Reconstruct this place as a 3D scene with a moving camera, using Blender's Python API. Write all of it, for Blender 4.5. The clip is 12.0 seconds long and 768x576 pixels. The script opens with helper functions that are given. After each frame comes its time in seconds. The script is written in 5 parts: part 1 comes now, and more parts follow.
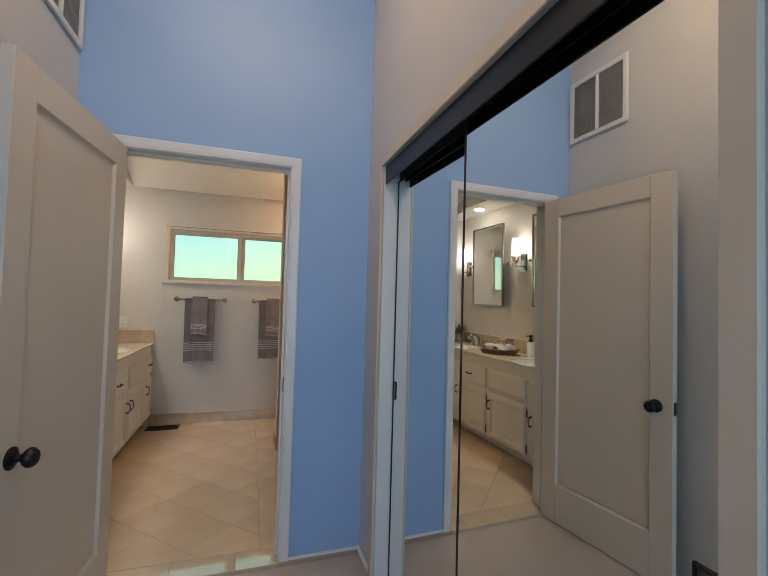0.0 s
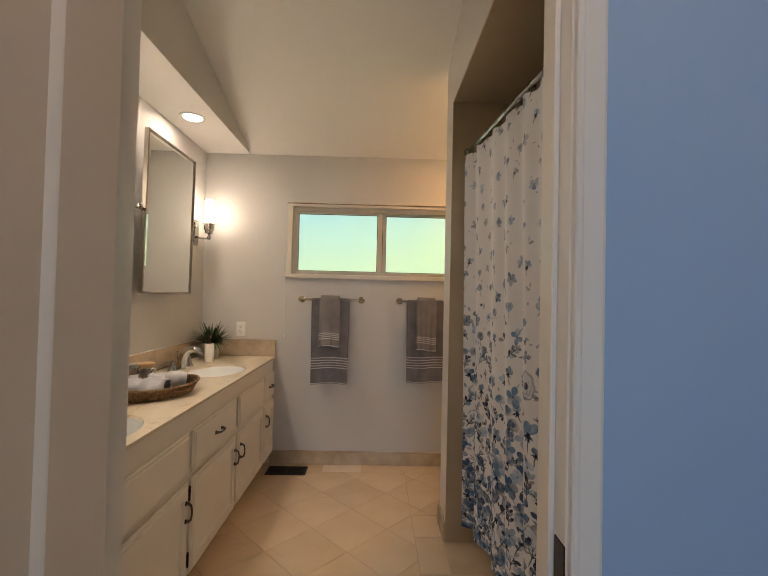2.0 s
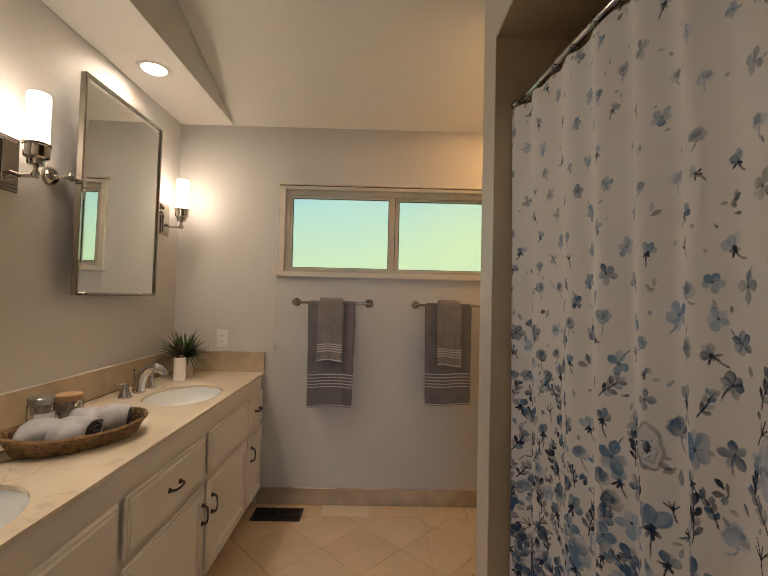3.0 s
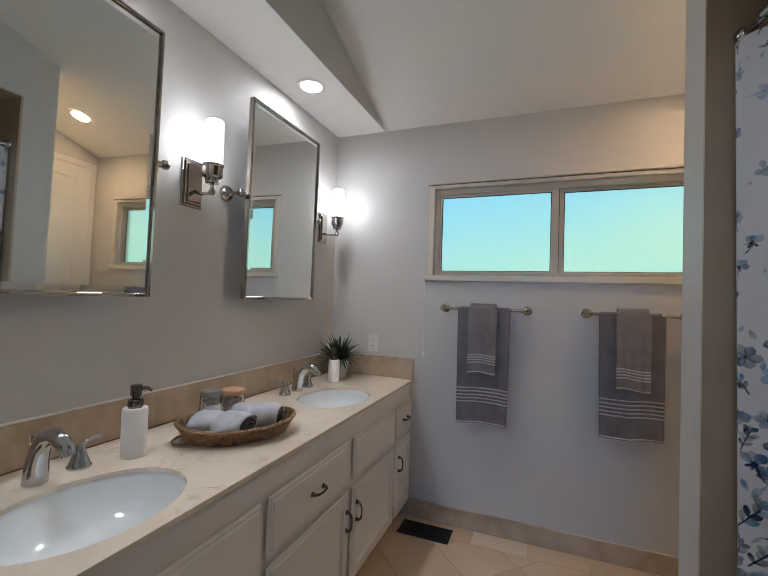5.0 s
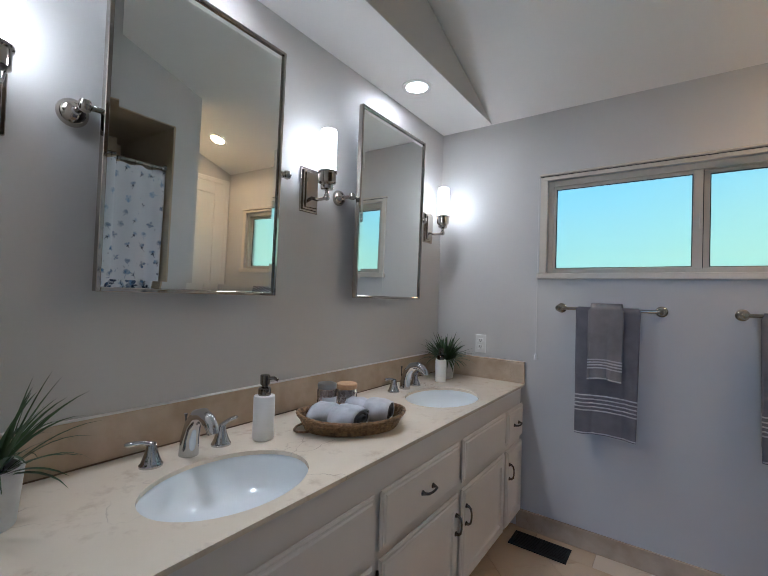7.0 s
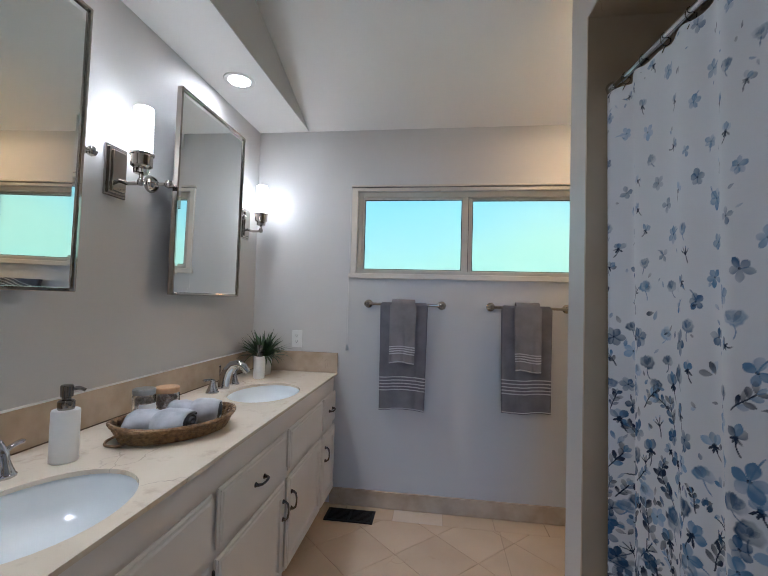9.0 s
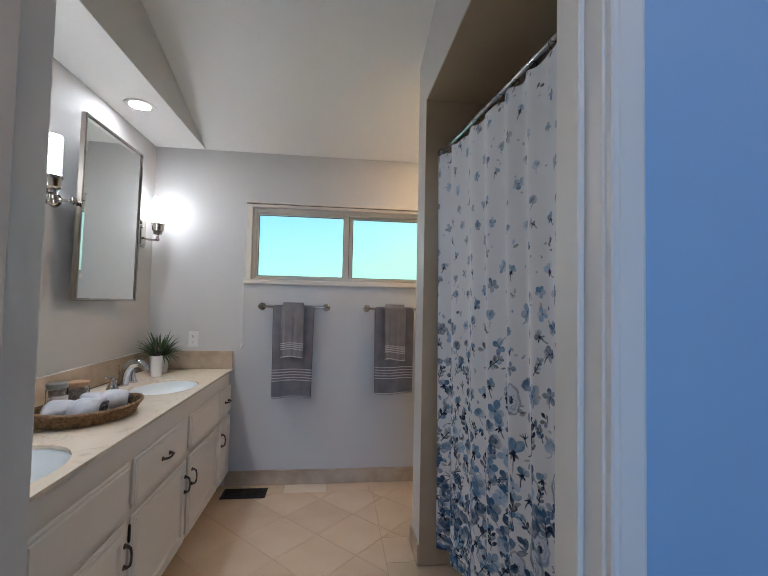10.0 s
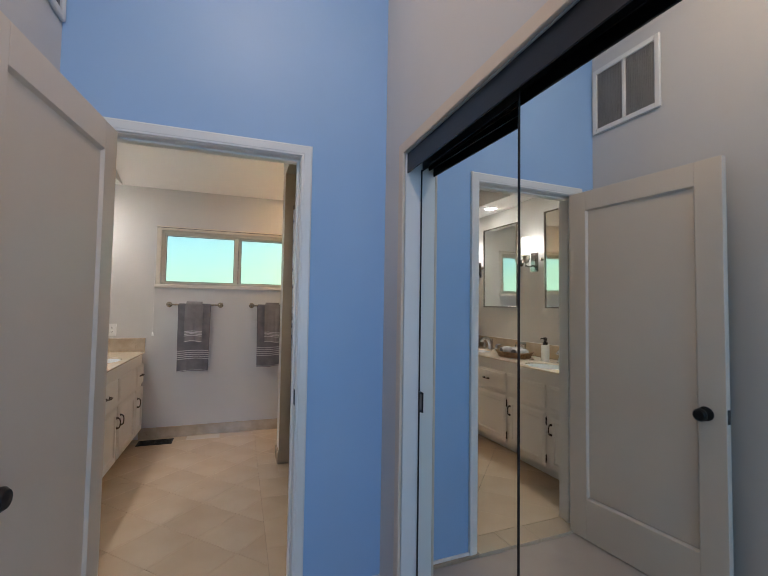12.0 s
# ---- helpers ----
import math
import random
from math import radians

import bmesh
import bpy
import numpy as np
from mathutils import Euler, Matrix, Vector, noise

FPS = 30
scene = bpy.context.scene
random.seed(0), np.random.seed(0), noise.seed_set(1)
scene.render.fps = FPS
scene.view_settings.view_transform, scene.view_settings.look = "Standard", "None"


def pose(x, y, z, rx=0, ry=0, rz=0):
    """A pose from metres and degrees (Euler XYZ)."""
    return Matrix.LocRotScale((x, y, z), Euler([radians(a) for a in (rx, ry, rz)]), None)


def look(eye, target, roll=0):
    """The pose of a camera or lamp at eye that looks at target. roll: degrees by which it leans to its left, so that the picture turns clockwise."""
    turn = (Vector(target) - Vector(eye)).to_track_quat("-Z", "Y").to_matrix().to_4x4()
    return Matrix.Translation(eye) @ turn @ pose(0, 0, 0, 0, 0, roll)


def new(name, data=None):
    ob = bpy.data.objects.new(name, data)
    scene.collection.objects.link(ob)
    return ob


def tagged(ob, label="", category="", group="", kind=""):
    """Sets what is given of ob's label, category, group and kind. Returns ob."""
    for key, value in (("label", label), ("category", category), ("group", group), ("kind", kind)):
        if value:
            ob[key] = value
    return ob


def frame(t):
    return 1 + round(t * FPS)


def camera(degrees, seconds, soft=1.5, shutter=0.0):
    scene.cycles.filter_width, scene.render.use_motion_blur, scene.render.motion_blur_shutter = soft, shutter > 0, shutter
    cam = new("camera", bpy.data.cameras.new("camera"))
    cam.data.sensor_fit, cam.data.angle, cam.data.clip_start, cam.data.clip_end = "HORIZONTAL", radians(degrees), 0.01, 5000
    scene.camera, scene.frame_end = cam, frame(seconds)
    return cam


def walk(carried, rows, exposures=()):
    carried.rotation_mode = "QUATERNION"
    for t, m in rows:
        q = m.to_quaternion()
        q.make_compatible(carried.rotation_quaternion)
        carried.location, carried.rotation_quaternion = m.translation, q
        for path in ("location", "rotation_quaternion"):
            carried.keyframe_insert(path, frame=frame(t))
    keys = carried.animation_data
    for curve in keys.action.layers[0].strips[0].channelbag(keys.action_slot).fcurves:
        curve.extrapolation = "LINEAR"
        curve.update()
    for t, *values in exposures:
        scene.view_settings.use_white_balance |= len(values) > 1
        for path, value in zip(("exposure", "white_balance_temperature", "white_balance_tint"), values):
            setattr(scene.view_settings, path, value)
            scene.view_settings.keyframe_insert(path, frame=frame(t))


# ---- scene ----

EXPOSURES = [(0.0, 0.45, 7100, 12), (0.5, 0.46, 6850, 10), (1.5, 0.42, 7450, 14), (2.3, 0.29, 8300, 16), (2.7, 0.20, 8400, 16), (4.3, 0.10, 5900, 12), (5.0, 0.12, 5550, 10), (6.0, 0.13, 5200, 9), (8.5, 0.20, 5150, 9), (9.3, 0.38, 5280, 9), (10.5, 0.43, 5560, 9), (12.0, 0.45, 6200, 11)]
HALL_W, HALL_C = 34.0, (0.29, 0.59, 1.0)
HALL_LAMP_C, HALL_LAMP_L = (1.0, 0.74, 0.53), 31.0
SCONCE_C, SCONCE_L, BULB_L = (1.0, 0.95, 0.88), 14.0, 300.0
DOWN_C, DOWN_L, DOWN2_L = (1.0, 0.93, 0.85), 80.0, 215.0
SPOT_W = 20.0

cam = camera(86.7, 12.0, soft=0.5)
PATH = [
    (0, (0.402, 0.055, 1.348), (1.026, 1.954, 1.413), 1.6),
    (0.5, (0.386, 0.376, 1.354), (0.764, 2.339, 1.406), 1.5),
    (1, (0.37, 0.775, 1.372), (0.58, 2.764, 1.415), 1.5),
    (1.5, (0.288, 1.181, 1.351), (0.381, 3.179, 1.389), 1.4),
    (2, (0.258, 1.566, 1.346), (0.296, 3.565, 1.387), 1.3),
    (2.5, (0.221, 1.908, 1.349), (0.266, 3.907, 1.393), 1.3),
    (2.7, (0.2, 2.026, 1.349), (0.246, 4.025, 1.395), 1.3),
    (4.3, (0.224, 2.323, 1.379), (-0.195, 4.278, 1.434), 1.8),
    (4.5, (0.228, 2.326, 1.38), (-0.29, 4.257, 1.433), 1.9),
    (5, (0.225, 2.351, 1.353), (-0.505, 4.212, 1.406), 1.9),
    (5.5, (0.217, 2.367, 1.34), (-0.694, 4.147, 1.383), 1.9),
    (6, (0.217, 2.372, 1.339), (-0.844, 4.066, 1.384), 1.9),
    (6.5, (0.21, 2.364, 1.344), (-0.943, 3.997, 1.383), 1.9),
    (6.7, (0.206, 2.361, 1.346), (-0.969, 3.979, 1.385), 1.9),
    (8.3, (0.111, 2.266, 1.328), (-0.658, 4.112, 1.373), 1.7),
    (8.5, (0.096, 2.258, 1.332), (-0.526, 4.159, 1.377), 1.7),
    (9, (0.118, 2.2, 1.331), (-0.148, 4.181, 1.394), 1.6),
    (9.5, (0.165, 2.01, 1.328), (0.192, 4.009, 1.399), 1.4),
    (10, (0.213, 1.718, 1.347), (0.444, 3.703, 1.425), 1.2),
    (10.5, (0.239, 1.374, 1.327), (0.637, 3.332, 1.42), 1.1),
    (11, (0.303, 1.034, 1.33), (0.804, 2.967, 1.425), 0.9),
    (11.5, (0.323, 0.645, 1.327), (0.895, 2.559, 1.42), 0.9),
    (12, (0.33, 0.296, 1.335), (0.995, 2.18, 1.42), 0.9),
]
walk(cam, [(t, look(eye, target, roll)) for t, eye, target, roll in PATH], EXPOSURES)



# ---- world, sun, large lights ----
XV, YW, XR, XN = -1.13, 4.845, 1.62, 1.46   # vanity wall, window wall, shower end wall, nook end wall
YD, YB = 2.25, 2.37                  # door wall: hall face, bathroom face
XL, XC = -0.383, 1.02                # hall walls
XA, YS, YS2 = 0.67, 3.834, 4.03      # alcove front, partition near and far face
SLOPE, ZC = 0.33, 2.468              # sloped ceiling

world = bpy.data.worlds.new("world")
scene.world = world
world.use_nodes = True
wn = world.node_tree
sky = wn.nodes.new("ShaderNodeTexSky")
sky.sky_type, sky.sun_disc = "NISHITA", False
sky.sun_elevation, sky.sun_rotation = radians(48), radians(20)
wn.links.new(sky.outputs[0], wn.nodes["Background"].inputs[0])
wn.nodes["Background"].inputs[1].default_value = 0.12
sun = new("sun", bpy.data.lights.new("sun", "SUN"))
sun.data.energy, sun.data.angle, sun.data.color = 3.0, radians(0.5), (1.0, 0.95, 0.88)
sun.matrix_world = look((3, 9, 9), (0, 2, 0))


def area(name, eye, target, wide, high, watts, colour):
    lamp = new(name, bpy.data.lights.new(name, "AREA"))
    lamp.data.shape, lamp.data.size, lamp.data.size_y = "RECTANGLE", wide, high
    lamp.data.energy, lamp.data.color = watts, colour
    lamp.matrix_world = look(eye, target)
    return lamp


# daylight of the window behind the walker, in its opening
area("hall_window_daylight", (0.32, -3.13, 1.75), (0.32, 2.0, 1.7), 1.1, 1.7, HALL_W, HALL_C)

# ---- materials ----


def nodes_of(name):
    m = bpy.data.materials.new(name)
    m.use_nodes = True
    t = m.node_tree
    return m, t, t.nodes["Principled BSDF"]


def put(t, kind, **values):
    n = t.nodes.new(kind)
    for key, value in values.items():
        n.inputs[key.replace("_", " ")].default_value = value
    return n


def surface(name, a, b, rough=0.5, metal=0.0, scale=6.0, fine=60.0, bump=0.05, depth=0.002, coat=0.0, spread=0.15, stretch=(1, 1, 1), vary=0.0):
    """A painted, cast or woven surface: two colours mixed by large blotches, fine grain in roughness and relief."""
    m, t, p = nodes_of(name)
    link = t.links.new
    tc = t.nodes.new("ShaderNodeTexCoord")
    mp = t.nodes.new("ShaderNodeMapping")
    mp.inputs["Scale"].default_value = stretch
    link(tc.outputs["Object"], mp.inputs[0])
    big, small = put(t, "ShaderNodeTexNoise", Scale=scale, Detail=4.0), put(t, "ShaderNodeTexNoise", Scale=fine, Detail=3.0)
    link(mp.outputs[0], big.inputs["Vector"])
    link(mp.outputs[0], small.inputs["Vector"])
    mix = t.nodes.new("ShaderNodeMix")
    mix.data_type = "RGBA"
    mix.inputs[6].default_value, mix.inputs[7].default_value = (*a, 1), (*b, 1)
    ramp = put(t, "ShaderNodeMapRange", From_Min=0.3, From_Max=0.7)
    link(big.outputs["Fac"], ramp.inputs["Value"])
    link(ramp.outputs[0], mix.inputs[0])
    out = mix.outputs[2]
    if vary:
        info, hsv = t.nodes.new("ShaderNodeObjectInfo"), t.nodes.new("ShaderNodeHueSaturation")
        vr = put(t, "ShaderNodeMapRange", To_Min=1 - vary, To_Max=1 + vary)
        link(info.outputs["Random"], vr.inputs["Value"])
        link(vr.outputs[0], hsv.inputs["Value"])
        link(out, hsv.inputs["Color"])
        out = hsv.outputs[0]
    link(out, p.inputs["Base Color"])
    rr = put(t, "ShaderNodeMapRange", To_Min=max(0.02, rough * (1 - spread)), To_Max=min(1, rough * (1 + spread)))
    link(small.outputs["Fac"], rr.inputs["Value"])
    link(rr.outputs[0], p.inputs["Roughness"])
    p.inputs["Metallic"].default_value, p.inputs["Coat Weight"].default_value = metal, coat
    if bump:
        bp = put(t, "ShaderNodeBump", Strength=bump, Distance=depth)
        link(small.outputs["Fac"], bp.inputs["Height"])
        link(bp.outputs[0], p.inputs["Normal"])
    return m


def glow(name, colour, strength):
    m, t, p = nodes_of(name)
    p.inputs["Base Color"].default_value = (0.9, 0.9, 0.88, 1)
    p.inputs["Roughness"].default_value = 0.3
    p.inputs["Emission Color"].default_value, p.inputs["Emission Strength"].default_value = (*colour, 1), strength
    return m


def marble(name, a, b, vein, rough, scale=1.0, coat=0.0, vary=0.0, spot=None, flecks=False):
    """Beige stone: clouds, fine mottling and a few thin dark veins."""
    m = surface(name, a, b, rough, scale=3.5 * scale, fine=45 * scale, bump=0.02, coat=coat, vary=vary)
    t = m.node_tree
    link, p = t.links.new, t.nodes["Principled BSDF"]
    tc = t.nodes.new("ShaderNodeTexCoord")
    warp, cells = put(t, "ShaderNodeTexNoise", Scale=3.0 * scale, Detail=5.0), put(t, "ShaderNodeTexVoronoi", Scale=2.6 * scale)
    cells.feature = "DISTANCE_TO_EDGE"
    add = t.nodes.new("ShaderNodeVectorMath")
    add.operation = "MULTIPLY_ADD"
    add.inputs[1].default_value = (0.5, 0.5, 0.5)
    where = t.nodes.new("ShaderNodeNewGeometry")
    link(where.outputs["Position"], warp.inputs["Vector"])
    link(warp.outputs["Color"], add.inputs[0])
    link(where.outputs["Position"], add.inputs[2])
    link(add.outputs[0], cells.inputs["Vector"])
    line = put(t, "ShaderNodeMapRange", From_Min=0.0, From_Max=0.007, To_Min=1.0, To_Max=0.0)
    link(cells.outputs["Distance"], line.inputs["Value"])
    patch, gate = put(t, "ShaderNodeTexNoise", Scale=4.0 * scale), put(t, "ShaderNodeMapRange", From_Min=0.60, From_Max=0.68, To_Max=0.6)
    link(where.outputs["Position"], patch.inputs["Vector"])
    link(patch.outputs["Fac"], gate.inputs["Value"])
    both = t.nodes.new("ShaderNodeMath")
    both.operation = "MULTIPLY"
    link(line.outputs[0], both.inputs[0])
    link(gate.outputs[0], both.inputs[1])
    if spot:                                  # a cluster of veins round one place
        far, most = t.nodes.new("ShaderNodeVectorMath"), t.nodes.new("ShaderNodeMath")
        far.operation, most.operation = "DISTANCE", "MAXIMUM"
        far.inputs[1].default_value = spot
        link(where.outputs["Position"], far.inputs[0])
        near = put(t, "ShaderNodeMapRange", From_Min=0.06, From_Max=0.27, To_Min=0.85, To_Max=0.0)
        link(far.outputs["Value"], near.inputs["Value"])
        link(near.outputs[0], most.inputs[0])
        link(gate.outputs[0], most.inputs[1])
        link(most.outputs[0], both.inputs[1])
    mix = t.nodes.new("ShaderNodeMix")
    mix.data_type = "RGBA"
    was = p.inputs["Base Color"].links[0].from_socket
    link(both.outputs[0], mix.inputs[0])
    link(was, mix.inputs[6])
    mix.inputs[7].default_value = (*vein, 1)
    link(mix.outputs[2], p.inputs["Base Color"])
    if flecks:                                # small brown clouds in the stone
        cloud, cut = put(t, "ShaderNodeTexNoise", Scale=17.0, Detail=6.0, Roughness=0.65), put(t, "ShaderNodeMapRange", From_Min=0.56, From_Max=0.74, To_Max=0.5)
        link(where.outputs["Position"], cloud.inputs["Vector"])
        link(cloud.outputs["Fac"], cut.inputs["Value"])
        tint = t.nodes.new("ShaderNodeMix")
        tint.data_type = "RGBA"
        link(cut.outputs[0], tint.inputs[0])
        link(mix.outputs[2], tint.inputs[6])
        tint.inputs[7].default_value = (0.46, 0.35, 0.25, 1)
        link(tint.outputs[2], p.inputs["Base Color"])
    return m


WALL = surface("wall_paint", (0.60, 0.58, 0.558), (0.63, 0.61, 0.588), 0.55, scale=1.3, fine=140, bump=0.10, depth=0.001)
BLUEWALL = surface("light_blue_paint", (0.31, 0.475, 0.71), (0.34, 0.505, 0.74), 0.5, scale=1.3, fine=140, bump=0.10, depth=0.001)
CEIL = surface("ceiling_paint", (0.87, 0.85, 0.82), (0.90, 0.88, 0.85), 0.7, scale=1.1, fine=120, bump=0.12, depth=0.001)
TRIM = surface("trim_paint", (0.76, 0.74, 0.70), (0.80, 0.78, 0.74), 0.35, scale=3, fine=90, bump=0.05, depth=0.001)
DOORP = surface("door_paint", (0.72, 0.615, 0.50), (0.75, 0.645, 0.53), 0.4, scale=2, fine=70, bump=0.06, depth=0.001)
CAB = surface("cabinet_paint", (0.77, 0.735, 0.69), (0.81, 0.775, 0.73), 0.35, scale=4, fine=80, bump=0.05, depth=0.001)
STONE = marble("counter_marble", (0.73, 0.635, 0.505), (0.80, 0.715, 0.585), (0.22, 0.17, 0.14), 0.12, coat=0.2, spot=(-0.62, 3.33, 0.848), flecks=True)
SPLASH = marble("splash_marble", (0.42, 0.32, 0.22), (0.60, 0.49, 0.37), (0.20, 0.14, 0.09), 0.22, scale=2.2, flecks=True)
TILE = marble("floor_tile", (0.58, 0.44, 0.30), (0.65, 0.505, 0.355), (0.42, 0.30, 0.20), 0.07, scale=0.9, coat=0.8, vary=0.05)
POLISHED = marble("polished_threshold", (0.58, 0.45, 0.31), (0.65, 0.515, 0.365), (0.42, 0.30, 0.20), 0.05, scale=0.9, coat=1.0)
POLISHED.node_tree.nodes["Principled BSDF"].inputs["Coat IOR"].default_value = 1.9
PALETILE = marble("pale_floor_tile", (0.66, 0.55, 0.43), (0.72, 0.62, 0.50), (0.5, 0.4, 0.3), 0.06, scale=0.9, coat=0.8)
GROUT = surface("grout", (0.42, 0.31, 0.21), (0.48, 0.37, 0.26), 0.8, fine=150, bump=0.2)
SHOWER = marble("shower_stone", (0.42, 0.32, 0.21), (0.48, 0.38, 0.26), (0.24, 0.17, 0.11), 0.35)
CARPET = surface("carpet", (0.50, 0.41, 0.34), (0.53, 0.44, 0.37), 0.95, scale=6, fine=700, bump=0.35, depth=0.002)
REGISTER = surface("register_black", (0.004, 0.004, 0.004), (0.007, 0.0065, 0.006), 0.75, fine=200, bump=0.03)
BLACK = surface("black_metal", (0.018, 0.016, 0.015), (0.03, 0.026, 0.024), 0.38, metal=0.6, fine=200, bump=0.03)
# closet casing: trim paint with that wall's warm light put into its colour
TRIM_WARMED = surface("trim_paint_warmed", (0.66, 0.55, 0.43), (0.70, 0.59, 0.47), 0.45, scale=3, fine=90, bump=0.05, depth=0.001)
DARKTRACK = surface("dark_bronze_track", (0.022, 0.022, 0.024), (0.03, 0.03, 0.032), 0.4, metal=0.5, stretch=(1, 0.05, 1), fine=200)
CHROME = surface("chrome", (0.50, 0.50, 0.51), (0.55, 0.55, 0.56), 0.035, metal=1.0, bump=0)
NICKEL = surface("polished_nickel", (0.42, 0.38, 0.34), (0.48, 0.44, 0.39), 0.045, metal=1.0, bump=0)
GUNMETAL = surface("dark_polished_metal", (0.17, 0.155, 0.14), (0.21, 0.19, 0.17), 0.1, metal=1.0, bump=0)
PULL = surface("pewter", (0.13, 0.115, 0.105), (0.19, 0.17, 0.155), 0.22, metal=1.0, fine=150, bump=0.03)
BRASS = surface("aged_brass", (0.38, 0.34, 0.27), (0.46, 0.41, 0.33), 0.18, metal=1.0, bump=0)
WINTRIM = surface("window_trim_paint", (0.66, 0.60, 0.51), (0.72, 0.66, 0.57), 0.4, scale=5, fine=120, bump=0.04)
ALU = surface("window_frame_paint", (0.50, 0.455, 0.375), (0.56, 0.51, 0.43), 0.4, scale=5, fine=120, bump=0.04)
MIRROR = surface("mirror_glass", (0.85, 0.875, 0.85), (0.86, 0.885, 0.86), 0.012, metal=1.0, bump=0)
PORCELAIN = surface("porcelain", (0.76, 0.80, 0.82), (0.79, 0.83, 0.85), 0.08, bump=0, coat=0.3)
WHITE = surface("white_ceramic", (0.78, 0.77, 0.75), (0.82, 0.81, 0.79), 0.45, fine=200, bump=0.04)
GRILLE = surface("grille_mesh", (0.20, 0.20, 0.20), (0.24, 0.24, 0.24), 0.6, fine=300, bump=0.2)
SCONCE_GLOW = glow("lit_opal_glass", SCONCE_C, SCONCE_L)
BULB_GLOW = glow("lit_bulb", SCONCE_C, BULB_L)
DOWN_GLOW = glow("lit_downlight_lens", DOWN_C, DOWN_L)
DOWN2_GLOW = glow("lit_warm_downlight_lens", (1.0, 0.62, 0.30), DOWN2_L)

FROST, ft, fp = nodes_of("frosted_glass")
fp.inputs["Base Color"].default_value = (0.9, 0.95, 0.93, 1)
fp.inputs["Roughness"].default_value = 0.25
tr = put(ft, "ShaderNodeBsdfRefraction", Roughness=0.28, IOR=1.4)
tr.inputs[0].default_value = (0.93, 0.97, 0.95, 1)
mx = ft.nodes.new("ShaderNodeMixShader")
mx.inputs[0].default_value = 0.12
ft.links.new(tr.outputs[0], mx.inputs[1])
ft.links.new(fp.outputs[0], mx.inputs[2])
ft.links.new(mx.outputs[0], ft.nodes["Material Output"].inputs[0])
fz = put(ft, "ShaderNodeTexNoise", Scale=260.0)
fb = put(ft, "ShaderNodeBump", Strength=0.15, Distance=0.001)
ft.links.new(fz.outputs["Fac"], fb.inputs["Height"])
ft.links.new(fb.outputs[0], tr.inputs["Normal"])

# garden and sky behind the frosted panes: blue to one side, leaf green to the other
OUTSIDE, ot, op = nodes_of("garden_light")
og, ow = ot.nodes.new("ShaderNodeNewGeometry"), put(ot, "ShaderNodeTexNoise", Scale=1.6, Detail=3.0)
ox = ot.nodes.new("ShaderNodeSeparateXYZ")
ot.links.new(og.outputs["Position"], ox.inputs[0])
ot.links.new(og.outputs["Position"], ow.inputs["Vector"])
om = put(ot, "ShaderNodeMapRange", From_Min=-9.2, From_Max=-5.9)
oq = ot.nodes.new("ShaderNodeMath")
oq.operation = "MULTIPLY_ADD"
oq.inputs[1].default_value = -4.0
ot.links.new(ox.outputs["Z"], oq.inputs[0])
ot.links.new(ox.outputs["X"], oq.inputs[2])
oh = ot.nodes.new("ShaderNodeMath")
oh.operation = "MULTIPLY_ADD"
oh.inputs[1].default_value = 1.0
ot.links.new(ow.outputs["Fac"], oh.inputs[0])
ot.links.new(oq.outputs[0], oh.inputs[2])
ot.links.new(oh.outputs[0], om.inputs["Value"])
oc = ot.nodes.new("ShaderNodeMix")
oc.data_type = "RGBA"
oc.inputs[6].default_value, oc.inputs[7].default_value = (0.31, 0.71, 0.90, 1), (0.58, 0.86, 0.63, 1)
ot.links.new(om.outputs[0], oc.inputs[0])
ot.links.new(oc.outputs[2], op.inputs["Emission Color"])
op.inputs["Emission Strength"].default_value = 1.1
op.inputs["Base Color"].default_value = (0.05, 0.08, 0.05, 1)
HALL_GLOW = glow("lit_opal_bowl", HALL_LAMP_C, HALL_LAMP_L)
GROUTDARK = surface("dark_caulk", (0.10, 0.065, 0.04), (0.16, 0.11, 0.07), 0.8, fine=200)
TOWEL = surface("grey_terry", (0.15, 0.138, 0.147), (0.20, 0.185, 0.196), 0.95, scale=14, fine=800, bump=0.7, depth=0.002)
# lighter copy of the towel terry: the light on the hand towels, in colour
TOWEL_LIT = surface("grey_terry_lit", (0.20, 0.182, 0.180), (0.26, 0.238, 0.235), 0.95, scale=14, fine=800, bump=0.7, depth=0.002)
# dark tone of the pane gaskets, also of the shade painted into gaps
GASKET_AND_SHADE = surface("gasket_and_gap_shade", (0.03, 0.028, 0.025), (0.05, 0.045, 0.04), 0.7, fine=200)
BAND = surface("pale_band", (0.48, 0.45, 0.45), (0.56, 0.53, 0.53), 0.9, scale=20, fine=500, bump=0.5)
TERRY = surface("pale_terry", (0.38, 0.39, 0.43), (0.52, 0.53, 0.57), 0.95, scale=22, fine=900, bump=0.4, depth=0.0015)
ROLL_SHADE = surface("roll_end_shade", (0.045, 0.045, 0.055), (0.07, 0.07, 0.08), 0.9, fine=400, bump=0.6)
WICKER = surface("wicker", (0.085, 0.044, 0.019), (0.36, 0.215, 0.10), 0.55, scale=60, fine=320, bump=0.6, depth=0.003)
LIDMETAL = surface("brushed_lid", (0.30, 0.30, 0.29), (0.38, 0.38, 0.37), 0.35, metal=1.0, fine=200, bump=0.05)
POT = surface("pot_ceramic", (0.50, 0.50, 0.49), (0.64, 0.63, 0.61), 0.35, scale=14, fine=80, bump=0.04)
